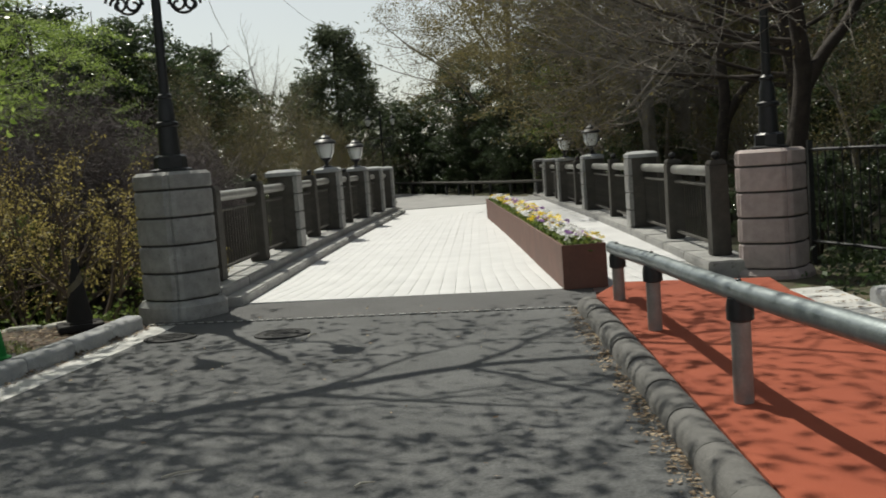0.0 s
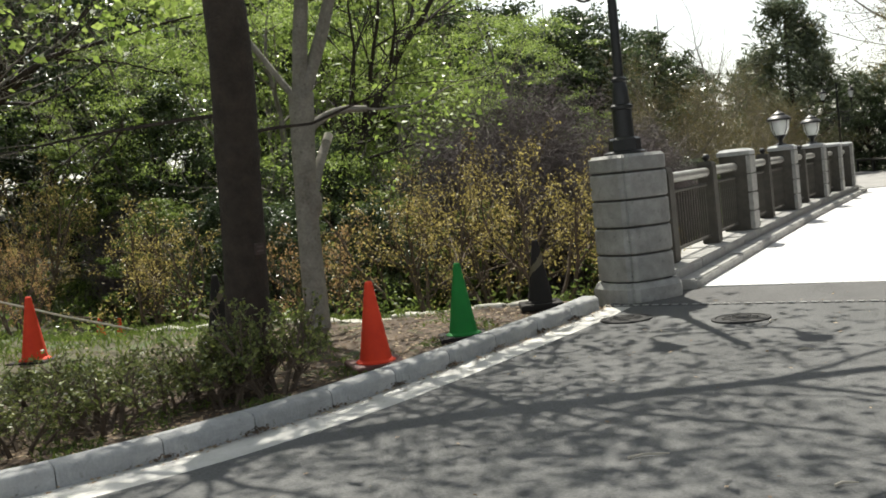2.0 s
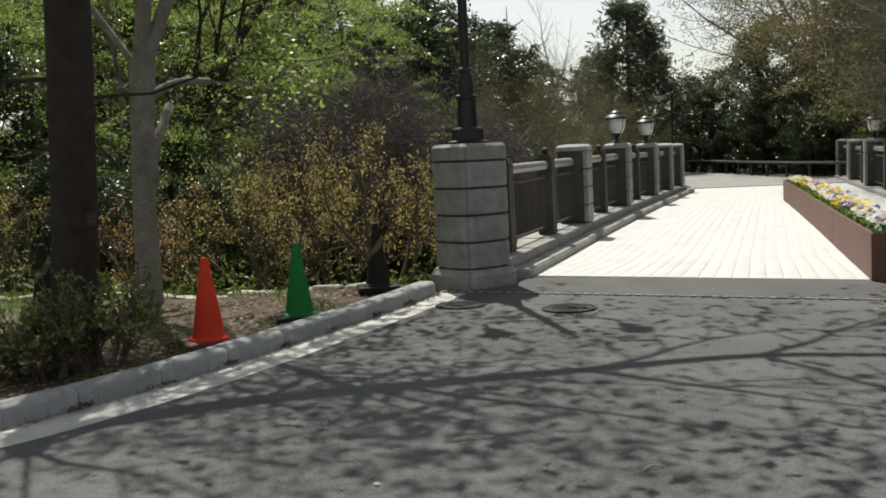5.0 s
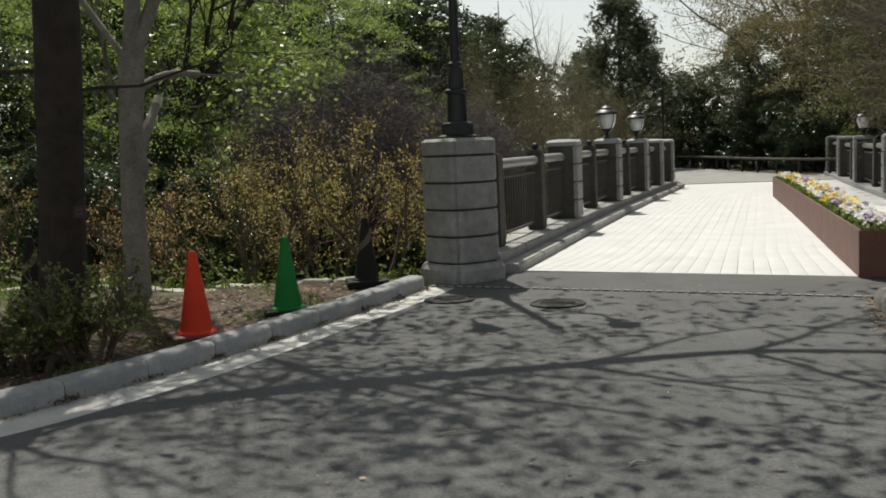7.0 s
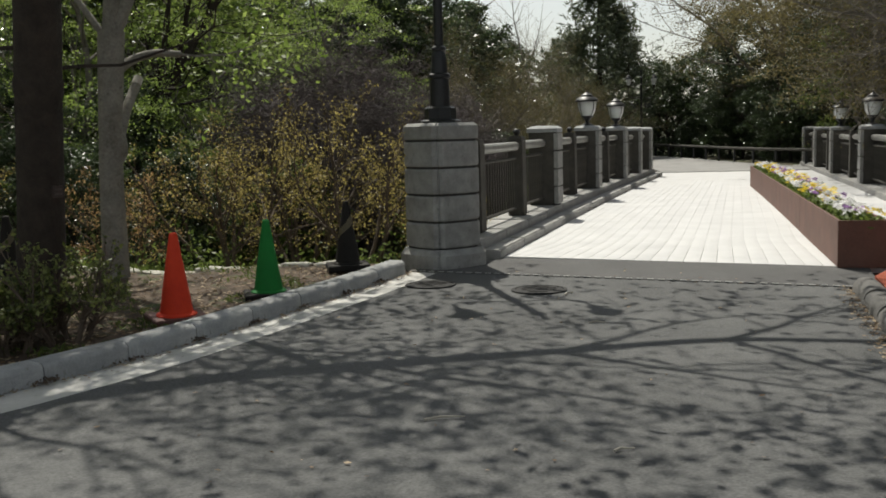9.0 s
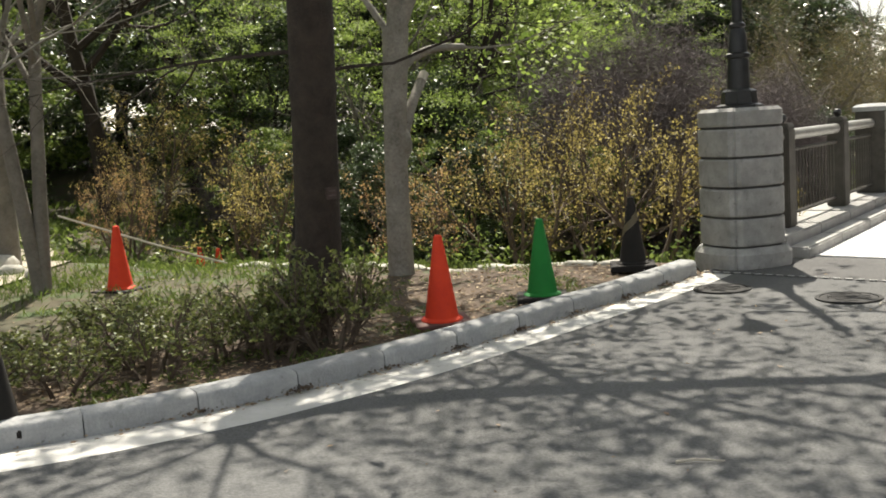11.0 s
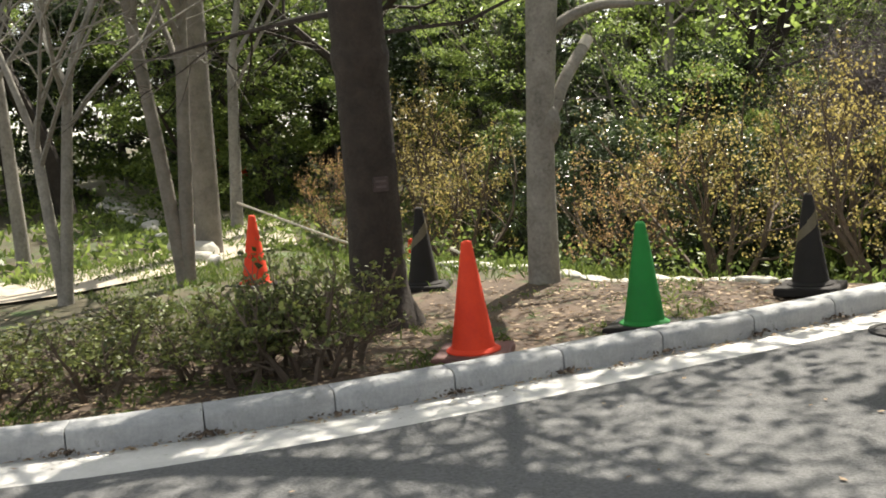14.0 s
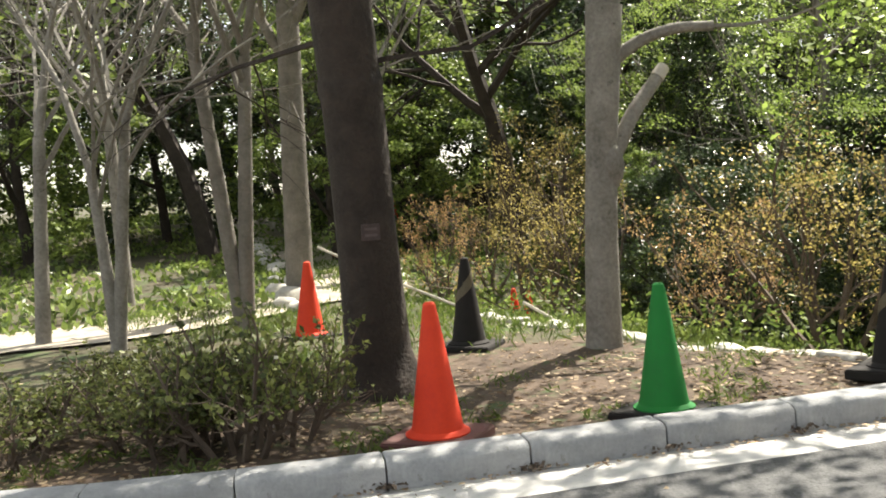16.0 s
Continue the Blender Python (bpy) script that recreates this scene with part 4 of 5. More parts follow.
class Wood:
    """Grows limbs as tubes, and remembers where leaves can sit."""

    def __init__(self, seed, sides=6):
        self.rng, self.geo, self.fine, self.tips, self.sides = random.Random(seed), Geo(), Geo(), [], sides

    def limb(self, p, d, length, r0, depth, kids=4, curl=0.25, rise=0.1, shrink=0.62, r_end=0.35, from_=0.35, spread=0.8):
        rng = self.rng
        n = 5 if depth else 4
        path, radii = [Vector(p)], [r0]
        d = Vector(d).normalized()
        for i in range(n):
            d = (d + Vector((rng.gauss(0, curl), rng.gauss(0, curl), rng.gauss(0, curl) + rise)) * 0.5).normalized()
            path.append(path[-1] + d * length / n)
            radii.append(r0 * (1 - (1 - r_end) * (i + 1) / n))
        (self.geo if r0 > 0.03 else self.fine).tube(path, radii, self.sides if r0 > 0.03 else (4 if r0 > 0.008 else 3), False)
        if depth == 0:
            self.tips.append((path[-1], d))
            self.tips.append((path[-2], d))
            return
        for k in range(kids):
            f = from_ + (1 - from_) * (k + rng.random()) / kids
            i = min(n - 1, int(f * n))
            q = path[i].lerp(path[i + 1], f * n - i)
            axis = (path[i + 1] - path[i]).normalized()
            o = Vector((rng.gauss(0, 1), rng.gauss(0, 1), rng.gauss(0, 0.6)))
            o = (o - axis * o.dot(axis)).normalized()
            self.limb(q, axis * (1 - spread * 0.5) + o * spread, length * shrink * rng.uniform(0.7, 1.2), max(0.003, radii[i] * 0.55), depth - 1, kids, curl, rise, shrink, r_end, 0.25, spread)
        self.limb(path[-1], d, length * shrink, radii[-1], depth - 1, kids, curl, rise, shrink, r_end, 0.25, spread)

    def leaves(self, per, spread, seed):
        r = np.random.default_rng(seed)
        t = np.array([tuple(p) for p, _ in self.tips])
        return np.repeat(t, per, 0) + r.normal(size=(len(t) * per, 3)) * spread


def clump_points(seed, n, clumps, size, height, inner=0.35, tight=0.42, flat=0.7):
    """Places spread over uneven clumps that make up a crown with gaps."""
    r = np.random.default_rng(seed)
    a, h = r.uniform(0, 2 * math.pi, clumps), r.uniform(0, 1, clumps) ** 0.8
    rad = size * np.sqrt(np.clip(1 - (2 * h - 0.85) ** 2 * 0.75, 0.1, 1)) * r.uniform(0.35, 1.05, clumps)
    c = np.stack([rad * np.cos(a), rad * np.sin(a), height[0] + (height[1] - height[0]) * h], 1)
    k = r.integers(0, clumps, n)
    d = r.normal(size=(n, 3))
    d /= np.linalg.norm(d, axis=1)[:, None]
    rr = r.uniform(inner, 1, n) ** 0.6
    w = r.uniform(0.4, 1.0, clumps) * size * tight
    off = d * (rr * w[k])[:, None] * (1, 1, flat)
    tilt = r.normal(0, 0.3, (clumps, 2))
    off[:, 2] += off[:, 0] * tilt[k, 0] + off[:, 1] * tilt[k, 1]
    return c[k] + off


def broad_tree(name, seed, height, trunk_r, leaf_mat, bark, per, leaf_size, label, category="tree", clumps=46, n=15000, low=0.12, size=0.42, depth=3, tight=0.26, flat=0.5, level=0.6):
    """A tree with limbs, and a crown of leaf clumps in tiers with gaps between."""
    w = Wood(seed)
    w.limb((0, 0, -0.1), (0, 0, 1), height * 0.5, trunk_r, depth, 4, 0.16, 0.12, 0.62, 0.55, 0.35, 0.8)
    t = thing(name, pose(0, -60, 0), label, category)
    part("trunk", w.geo, bark, t, smooth=60)
    tagged(part("branch", w.fine, bark, t, smooth=60), kind="stuff")
    pts = clump_points(seed, n, clumps, height * size, (height * low, height), 0.2, tight, flat)
    if per:
        pts = np.concatenate([pts, w.leaves(per, 0.16, seed)])
    r = np.random.default_rng(seed)
    tagged(part("crown", leaf_mesh("crown", pts, r.uniform(0.5, 1.3, len(pts)) * leaf_size, leaf_mat, 1.8, r, 0.1, level=level), None, t), kind="stuff")
    return t


def bare_tree(name, seed, height, trunk_r, bark, label, leaf_mat=None, per=0, leaf_size=0.05, depth=4, kids=4, spread=0.8, start=0.3, stems=1, lean=0.45, curl=0.2, long=1.8, cloud=0.16):
    """A tree of bare twigs, with a few buds when leaf_mat is given."""
    w = Wood(seed, 5)
    for s in range(stems):
        a = s * 2.4
        d = (0, 0, 1) if stems == 1 else (lean * math.cos(a), lean * math.sin(a), 1)
        w.limb((0.1 * math.cos(a) * (stems > 1), 0.1 * math.sin(a) * (stems > 1), -0.1), d, height * 0.45, trunk_r, depth, kids, curl, 0.08, 0.66, 0.5, start, spread)
    t = thing(name, pose(0, -60, 0), label, "tree")
    part("trunk", w.geo, bark, t, smooth=60)
    tagged(part("branch", w.fine, bark, t, smooth=60), kind="stuff")
    if leaf_mat:
        pts = w.leaves(per, cloud, seed)
        r = np.random.default_rng(seed)
        tagged(part("crown", leaf_mesh("crown", pts, r.uniform(0.6, 1.3, len(pts)) * leaf_size, leaf_mat, long, r), None, t), kind="stuff")
    return t


def shrub(seed, height, stems, leaf_mat, per, leaf_size, label, twig=TWIG, depth=2, kids=4, lean=0.55, bare=0.3):
    """A many-stemmed shrub, bare below, with leaves at its twig ends."""
    w = Wood(seed, 5)
    rr = random.Random(seed)
    for s in range(stems):
        a = 2 * math.pi * (s + rr.random() * 0.7) / stems
        k = rr.uniform(0.25, 1.0) * lean
        w.limb((0.06 * math.cos(a), 0.06 * math.sin(a), -0.05), (k * math.cos(a), k * math.sin(a), 1), height * 0.5 * rr.uniform(0.8, 1.1), 0.012 + height * 0.0085, depth, kids, 0.3, 0.12, 0.62, 0.5, 0.4, 0.75)
    t = thing("shrub", pose(0, -60, 0), label, "shrub")
    w.geo.add(w.fine.v, w.fine.f)
    part("stem", w.geo, twig, t, smooth=60)
    pts = w.leaves(per, height * 0.022, seed)
    pts = pts[pts[:, 2] > height * bare]
    r = np.random.default_rng(seed)
    tagged(part("foliage", leaf_mesh("foliage", pts, r.uniform(0.6, 1.3, len(pts)) * leaf_size, leaf_mat, 1.6, r, up=0.2), None, t), kind="stuff")
    return t


def pine(seed, height, label):
    w = Wood(seed)
    rr = random.Random(seed)
    trunk = [(0, 0, -0.1), (0.1, 0, height * 0.4), (0, 0.1, height * 0.75), (0.05, 0, height)]
    w.geo.tube(trunk, [0.2, 0.15, 0.08, 0.02], 8, False)
    for k in range(46):
        h = height * (0.18 + 0.8 * k / 46)
        a = rr.uniform(0, 6.28)
        n = (height * 1.04 - h) * rr.uniform(0.28, 0.46) + 0.25
        w.limb((0, 0, h), (math.cos(a), math.sin(a), rr.uniform(0.0, 0.35)), n, 0.03, 1, 5, 0.2, 0.1, 0.5, 0.4, 0.3, 0.6)
    t = thing("pine_tree", pose(0, -60, 0), label, "tree")
    part("trunk", w.geo, BARK_DARK, t, smooth=60)
    tagged(part("branch", w.fine, BARK_DARK, t, smooth=60), kind="stuff")
    pts = w.leaves(15, 0.26, seed)
    r = np.random.default_rng(seed)
    tagged(part("crown", leaf_mesh("crown", pts, r.uniform(0.06, 0.11, len(pts)), NEEDLE, 5.0, r, up=0.4), None, t), kind="stuff")
    return t


placed = {}


def plant(ob, x, y, turn=0.0, scale=1.0, tall=1.0, z=None, tilt=0.0):
    """Puts the first one in its place, and copies of it after that."""
    m = pose(x, y, bed_z(x, y) if z is None else z, tilt, 0, turn) @ Matrix.Diagonal((scale, scale, scale * tall, 1))
    if ob.name not in placed:
        placed[ob.name] = True
        ob.matrix_basis = m
        return ob
    return copy_thing(ob, m)


# the two big trunks by the road
def big_tree():
    x, y = -4.95, 5.7
    t = thing("tree", pose(x, y, bed_z(x, y)), "tall tree with thick dark furrowed trunk", "tree")
    w = Wood(3, 12)
    trunk = [(0.0, 0, -0.1), (0.0, 0, 0.05), (0.01, -0.03, 0.25), (0.075, -0.08, 0.8), (0.165, -0.16, 1.6), (0.27, -0.27, 2.6), (0.16, -0.2, 3.6), (0.1, 0.0, 4.3)]
    r0 = np.interp(np.arange(36) / 35 * 7, range(8), [0.28, 0.225, 0.182, 0.166, 0.162, 0.158, 0.14, 0.09])
    g, sides = Geo(), 28
    line = catmull(trunk, 5)
    for p, q in zip(line, r0):
        for k in range(sides):
            a = 2 * math.pi * k / sides
            # bark ridges, and root flare near the ground
            rr = q * (1 + 0.035 * (k % 2) + 0.05 * noise.noise(Vector((3 * math.cos(a), 3 * math.sin(a), p.z * 1.2))) + 0.14 * max(0.0, math.cos(5 * a)) * smoothstep(0.3, 0.0, p.z))
            g.v.append((p.x + rr * math.cos(a), p.y + rr * math.sin(a), p.z))
    g.f = [(i * sides + k, i * sides + (k + 1) % sides, (i + 1) * sides + (k + 1) % sides, (i + 1) * sides + k) for i in range(len(line) - 1) for k in range(sides)]
    part("trunk", g, BARK_DARK, t, "dark furrowed bark", smooth=60)
    part("burl", Geo().lathe([(0.15, 1.56), (0.176, 1.66), (0.18, 1.72), (0.15, 1.86)], 14, (0.175, -0.17, 0)), BARK_DARK, t, smooth=60)
    w.limb((0.12, -0.2, 1.98), (-1, -0.35, 0.12), 1.7, 0.022, 2, 4, 0.25, 0.0, 0.6, 0.4, 0.4, 0.8)
    w.limb((0.2, -0.16, 1.82), (0.75, 0.75, 0.03), 1.6, 0.02, 2, 3, 0.5, 0.0, 0.6, 0.4, 0.5, 0.7)
    reach = [Vector(q) for q in ((0.12, -0.22, 3.5), (0.24, 0.43, 4.1), (0.85, 1.15, 4.5), (1.55, 1.7, 4.85), (2.5, 2.3, 5.2), (3.5, 2.85, 5.5), (4.5, 2.95, 5.7))]
    w.geo.tube(catmull(reach, 4), list(np.linspace(0.125, 0.04, 25)), 10, False)
    for k, d in ((2, (0.2, 1, 0.3)), (3, (1, -0.3, 0.3)), (4, (0.4, 1, 0.2)), (4, (1, -0.6, 0.2)), (5, (0.5, -1, 0.3)), (5, (0.6, 1, 0.2)), (6, (1, -0.5, 0.2)), (6, (1, 0.6, 0.2))):
        w.limb(reach[k], d, 1.7, 0.035, 2, 4, 0.28, 0.03, 0.65, 0.4, 0.3, 0.8)
    for d, n, r0 in (((-1, 0.3, 0.5), 3.0, 0.03), ((0.8, -0.9, 0.6), 3.4, 0.022), ((0.3, 1, 0.6), 3.4, 0.03), ((0.2, 0.3, 1), 3.4, 0.03), ((-0.4, -0.8, 0.8), 3.0, 0.022)):
        w.limb((0.1, -0.02, 4.2), d, n, r0, 3, 4, 0.28, 0.03, 0.62, 0.4, 0.3, 0.8)
    part("limb", w.geo, BARK_DARK, t, smooth=60)
    tagged(part("branch", w.fine, BARK_DARK, t, smooth=60), kind="stuff")
    pts = w.leaves(5, 0.24, 4)
    pts = pts[pts[:, 2] > 3.0]
    # leaf clumps added out of view, set towards the sun to dapple the road
    pts = np.concatenate([pts, clump_points(16, 800, 16, 1.9, (5.2, 7.2), 0.2, 0.24, 0.3) + np.array((0.3, -1.4, 0))])
    r = np.random.default_rng(8)
    tagged(part("crown", leaf_mesh("crown", pts, r.uniform(0.045, 0.095, len(pts)), LEAF_SPRING, 1.7, r), None, t, "sparse fresh green leaves and unseen clumps added for shade"), kind="stuff")
    tag = thing("tree_tag", pose(-4.695, 5.555, 1.03, 0, 0, 74), "small dull plate fixed to the dark trunk", "sign")
    part("plate", Geo().box((0, 0, 0), (0.1, 0.02, 0.09)), TAG_METAL, tag, bevel=0.003)
    for k in range(2):
        part("mark", Geo().box((0.0, -0.0115, 0.018 - 0.034 * k), (0.066, 0.003, 0.013)), PALE_TAG, tag, "pale unreadable line")


def pale_tree():
    x, y = -5.3, 7.55
    t = thing("tree", pose(x, y, 0.06), "forked tree with smooth pale grey trunk", "tree")
    g = Geo()
    g.tube(catmull([(0.0, 0, -0.15), (0.0, 0, 0.1), (-0.01, 0.03, 0.8), (-0.01, 0.07, 1.4), (0.03, 0.12, 2.35)], 6), list(np.interp(np.arange(25) / 24 * 4, range(5), [0.16, 0.125, 0.112, 0.108, 0.125])), 16, False)
    part("trunk", g, BARK_PALE, t, "smooth pale bark", smooth=60)
    part("knot", Geo().lathe([(0.05, 1.12), (0.09, 1.2), (0.1, 1.28), (0.085, 1.36), (0.04, 1.44)], 10, (0.035, 0.1, 0)), BARK_PALE, t, smooth=60)
    stub = part("stub", Geo().tube(catmull([(0.0, 0.08, 1.22), (0.03, 0.18, 1.4), (0.035, 0.32, 1.62), (0.04, 0.56, 1.88)], 4), list(np.linspace(0.062, 0.046, 13)), 12), BARK_PALE, t, "pruned pale limb", smooth=60)
    part("cut", Geo().tube([(0.04, 0.545, 1.866), (0.042, 0.61, 1.94)], [0.05, 0.046], 12), CUT_WOOD, stub, "pale fresh cut face")
    w = Wood(14, 8)
    bent = catmull([(0.02, 0.1, 1.9), (0.1, 0.26, 2.06), (0.26, 0.48, 2.16), (0.45, 0.7, 2.16)], 4)
    w.geo.tube(bent, list(np.linspace(0.05, 0.034, 13)), 8, False)
    w.limb(bent[-1], (0.6, 0.6, 0.05), 0.8, 0.016, 2, 3, 0.3, 0.08, 0.6, 0.5, 0.35, 0.75)
    for p, d, n, r0 in (((0.02, 0.12, 2.3), (-0.02, 0.05, 1), 3.0, 0.085), ((0.05, 0.12, 2.3), (0.42, 0.22, 0.8), 3.2, 0.072), ((-0.03, 0.1, 2.3), (-0.55, 0.1, 0.7), 2.4, 0.036), ((0.0, 0.14, 2.4), (0.06, 0.3, 1), 2.6, 0.05)):
        w.limb(p, d, n, r0, 3, 4, 0.14, 0.05, 0.62, 0.5, 0.45, 0.75)
    part("limb", w.geo, BARK_PALE, t, smooth=60)
    tagged(part("branch", w.fine, BARK_PALE, t, smooth=60), kind="stuff")
    pts = w.leaves(9, 0.24, 4)
    # unseen clumps added above the crown to cast shade on kerb and gutter
    top = clump_points(15, 1100, 16, 1.4, (4.8, 6.6), 0.2, 0.26, 0.3)
    pts = np.concatenate([pts, top + np.array((-1.1, -0.7, 0))])
    r = np.random.default_rng(9)
    tagged(part("crown", leaf_mesh("crown", pts, r.uniform(0.028, 0.055, len(pts)), LEAF_SPRING, 1.7, r), None, t, "fresh spring green leaves and unseen clumps added for shade"), kind="stuff")


big_tree()
pale_tree()

# slender trees further along the bed
def slender_tree(seed, stems, r0, bark, label):
    """A slender tree: each stem runs straight to its fork and breaks into rising bare limbs there."""
    w = Wood(seed, 8)
    t = thing("tree", pose(0, -60, 0), label, "tree", "slender trees by the bed")
    for dx, dy, fork in stems:
        line = catmull([(0.05 * dx, 0.05 * dy, -0.12), (0.1 * dx, 0.1 * dy, 0.12), (0.5 * dx, 0.5 * dy, fork * 0.5), (dx, dy, fork)], 5)
        part("stem", Geo().tube(line, list(np.interp(range(16), (0, 4, 15), (r0 * 1.35, r0, r0 * 0.75))), 10, False), bark, t, smooth=60)
        for k in range(4):
            a = w.rng.uniform(0, 6.28)
            q = line[-1 - (k % 3)]
            o = 0.25 if k == 0 else 0.75
            w.limb(q, (o * math.cos(a) + 0.3 * dx, o * math.sin(a) + 0.3 * dy, 1), 1.9 * w.rng.uniform(0.8, 1.2), r0 * (0.6 if k == 0 else 0.42), 3, 3, 0.16, 0.05, 0.66, 0.45, 0.3, 0.75)
    part("limb", w.geo, bark, t, smooth=60)
    tagged(part("branch", w.fine, bark, t, smooth=60), kind="stuff")
    return t


slim = [slender_tree(31, [(0.1, 0.0, 1.75)], 0.07, BARK_PALE, "slender tree with pale bare limbs"), slender_tree(32, [(-0.2, -0.24, 2.6), (0.06, 0.14, 2.4)], 0.075, BARK_GREY, "two-stemmed tree with pale bare limbs"), slender_tree(33, [(-0.08, -0.1, 1.5), (0.14, 0.16, 1.9)], 0.06, BARK_PALE, "two-stemmed slender tree with pale bare limbs")]
plant(slim[1], -8.45, 6.08, 0, 1.0)
plant(slim[2], -8.75, 5.05, 0, 1.0)
plant(slim[0], -9.85, 4.6, 90, 1.1)
plant(slim[2], -10.9, 3.6, 140, 1.0)
plant(slim[0], -12.6, 6.0, 200, 1.2)
plant(slim[0], -13.6, 9.5, 60, 1.3)
dark_tree = bare_tree("tree", 35, 9.0, 0.19, BARK_DARK, "tall tree with dark straight trunk", LEAF_MID, 3, 0.09, depth=3, kids=4, start=0.45)
plant(slender_tree(34, [(0.04, 0.06, 3.3)], 0.165, BARK_GREY, "straight tree with stout grey trunk"), -10.6, 7.45, 0, 1.0)
plant(dark_tree, -14.5, 13.0, 100, 1.05)
plant(dark_tree, -9.5, 15.5, 190, 0.9)
plant(dark_tree, -19.0, 9.0, 40, 1.1)
plant(dark_tree, -17.0, 3.5, 270, 1.1)

# golden shrubs behind the bed
gold = [shrub(41, 1.75, 4, LEAF_GOLD, 15, 0.0165, "leggy shrub with golden bronze young leaves", kids=4, lean=0.95, bare=0.14), shrub(42, 2.0, 5, LEAF_GOLD, 15, 0.0165, "leggy shrub with golden bronze young leaves", kids=4, lean=0.85, bare=0.14), shrub(43, 1.55, 4, LEAF_BRONZE, 14, 0.0165, "leggy shrub with reddish bronze young leaves", kids=4, lean=1.0, bare=0.14)]
r = np.random.default_rng(44)
spots = [(-3.25, 9.0), (-4.75, 9.2), (-6.3, 9.7), (-8.3, 9.3), (-10.6, 9.3), (-2.6, 10.8), (-4.6, 11.4), (-11.9, 10.8), (-12.8, 12.4)]
for i, (x, y) in enumerate(spots):
    plant(gold[(0, 1, 2, 1, 2, 0, 1)[i % 7]], x, y, r.uniform(0, 360), (0.95, 1.08, 0.9, 1.0, 0.8)[i % 5], (1.22, 1.05, 1.3, 1.0)[i % 4])
# low clipped hedge along the kerb
low = [shrub(51, 0.52, 5, LEAF_HEDGE, 4, 0.017, "low twiggy hedge shrub with small green leaves", depth=2, kids=5, lean=1.1), shrub(52, 0.48, 6, LEAF_HEDGE, 4, 0.017, "low twiggy hedge shrub with small green leaves", depth=2, kids=5, lean=1.1)]
spots = [(-4.2, 4.86), (-4.38, 4.58), (-4.14, 4.6), (-4.62, 4.55), (-4.75, 4.25), (-4.35, 4.35), (-4.85, 3.75), (-5.2, 3.95), (-5.15, 3.3), (-5.45, 2.9), (-5.5, 4.45), (-5.75, 3.5), (-5.6, 2.3), (-6.0, 4.4)]
for i, (x, y) in enumerate(spots):
    plant(low[i % 2], x, y, r.uniform(0, 360), r.uniform(0.95, 1.15), r.uniform(1.02, 1.12) if i < 4 else r.uniform(0.58, 0.8))

# the wood behind
ever = broad_tree("tree", 61, 7.5, 0.16, LEAF_DARK, BARK_DARK, 0, 0.085, "dense dark evergreen tree", clumps=150, n=26000, low=0.04)
spring = broad_tree("tree", 62, 8.0, 0.15, LEAF_SPRING, BARK_GREY, 5, 0.036, "tree in fresh light green leaf", clumps=95, n=17000, low=0.3, size=0.48, tight=0.24, flat=0.22)
mid = broad_tree("tree", 63, 7.0, 0.16, LEAF_MID, BARK_DARK, 0, 0.075, "leafy green tree in the wood", clumps=120, n=18000, low=0.04, flat=0.4)
purple = bare_tree("tree", 64, 5.2, 0.09, BARK_PURPLE, "bare tree with dense purple grey twigs", BARK_PURPLE, 12, 0.011, long=18.0, cloud=0.2, depth=4, kids=5, spread=0.9, start=0.15, stems=4)
olive = bare_tree("tree", 65, 7.0, 0.13, BARK_GREY, "spreading tree with olive brown buds", LEAF_OLIVE, 14, 0.026, cloud=0.2, depth=4, kids=4, spread=0.85, start=0.2)
bare_far = bare_tree("tree", 68, 7.0, 0.13, BARK_PALE, "far bare tree with fine pale twigs", depth=4, kids=4, spread=0.7, start=0.3, curl=0.14)
plant(bare_far, -3.9, 43.0, 0, 1.0)
pine_a = pine(66, 9.0, "tall dark pine tree")
bud = broad_tree("tree", 67, 8.0, 0.15, LEAF_OLIVE, BARK_GREY, 40, 0.026, "wide spreading tree covered in olive brown buds", clumps=150, n=34000, low=0.18, size=0.5, tight=0.24, flat=0.25, level=0.3)
for x, y, k, a in ((-15.5, 16.5, 0.8, 10), (-8.8, 14.8, 0.5, 0), (-12.0, 15.0, 0.6, 80), (-18.5, 13.0, 0.9, 200), (-22.0, 9.0, 1.0, 120), (-24, 3.5, 1.0, 30), (-26, 15, 1.2, 60), (-12.5, 24, 1.0, 10), (-21, 20, 1.2, 170), (-19.5, -1.5, 0.9, 0)):
    plant(ever, x, y, a, k)
for x, y, k, a in ((-9.4, 14.4, 0.72, 30), (-12.4, 14.6, 0.8, 190), (-8.2, 17.0, 0.85, 0), (-10.3, 17.8, 0.95, 70), (-13.5, 18.5, 1.0, 150), (-6.6, 19.5, 0.85, 110), (-17, 20, 1.1, 260), (-23, 12, 1.0, 310), (-9.5, 24, 1.1, 20)):
    plant(spring, x, y, a, k)
for x, y, k, a in ((-11.0, 20.0, 1.0, 0), (-16.5, 10.5, 0.6, 60), (-20.5, 6.0, 0.8, 90), (-28, 8, 1.2, 200), (-15, 26, 1.3, 0), (-22, 26, 1.4, 50), (-30, 20, 1.5, 120)):
    plant(mid, x, y, a, k)
for x, y, k, a in ((-4.9, 13.9, 0.66, 0), (-4.1, 14.6, 0.62, 150), (-5.7, 14.8, 0.72, 90), (-4.7, 16.2, 0.84, 200), (-3.5, 16.0, 0.7, 30), (-6.4, 16.6, 0.84, 260), (-11.5, 13.5, 0.55, 140)):
    plant(purple, x, y, a, k)
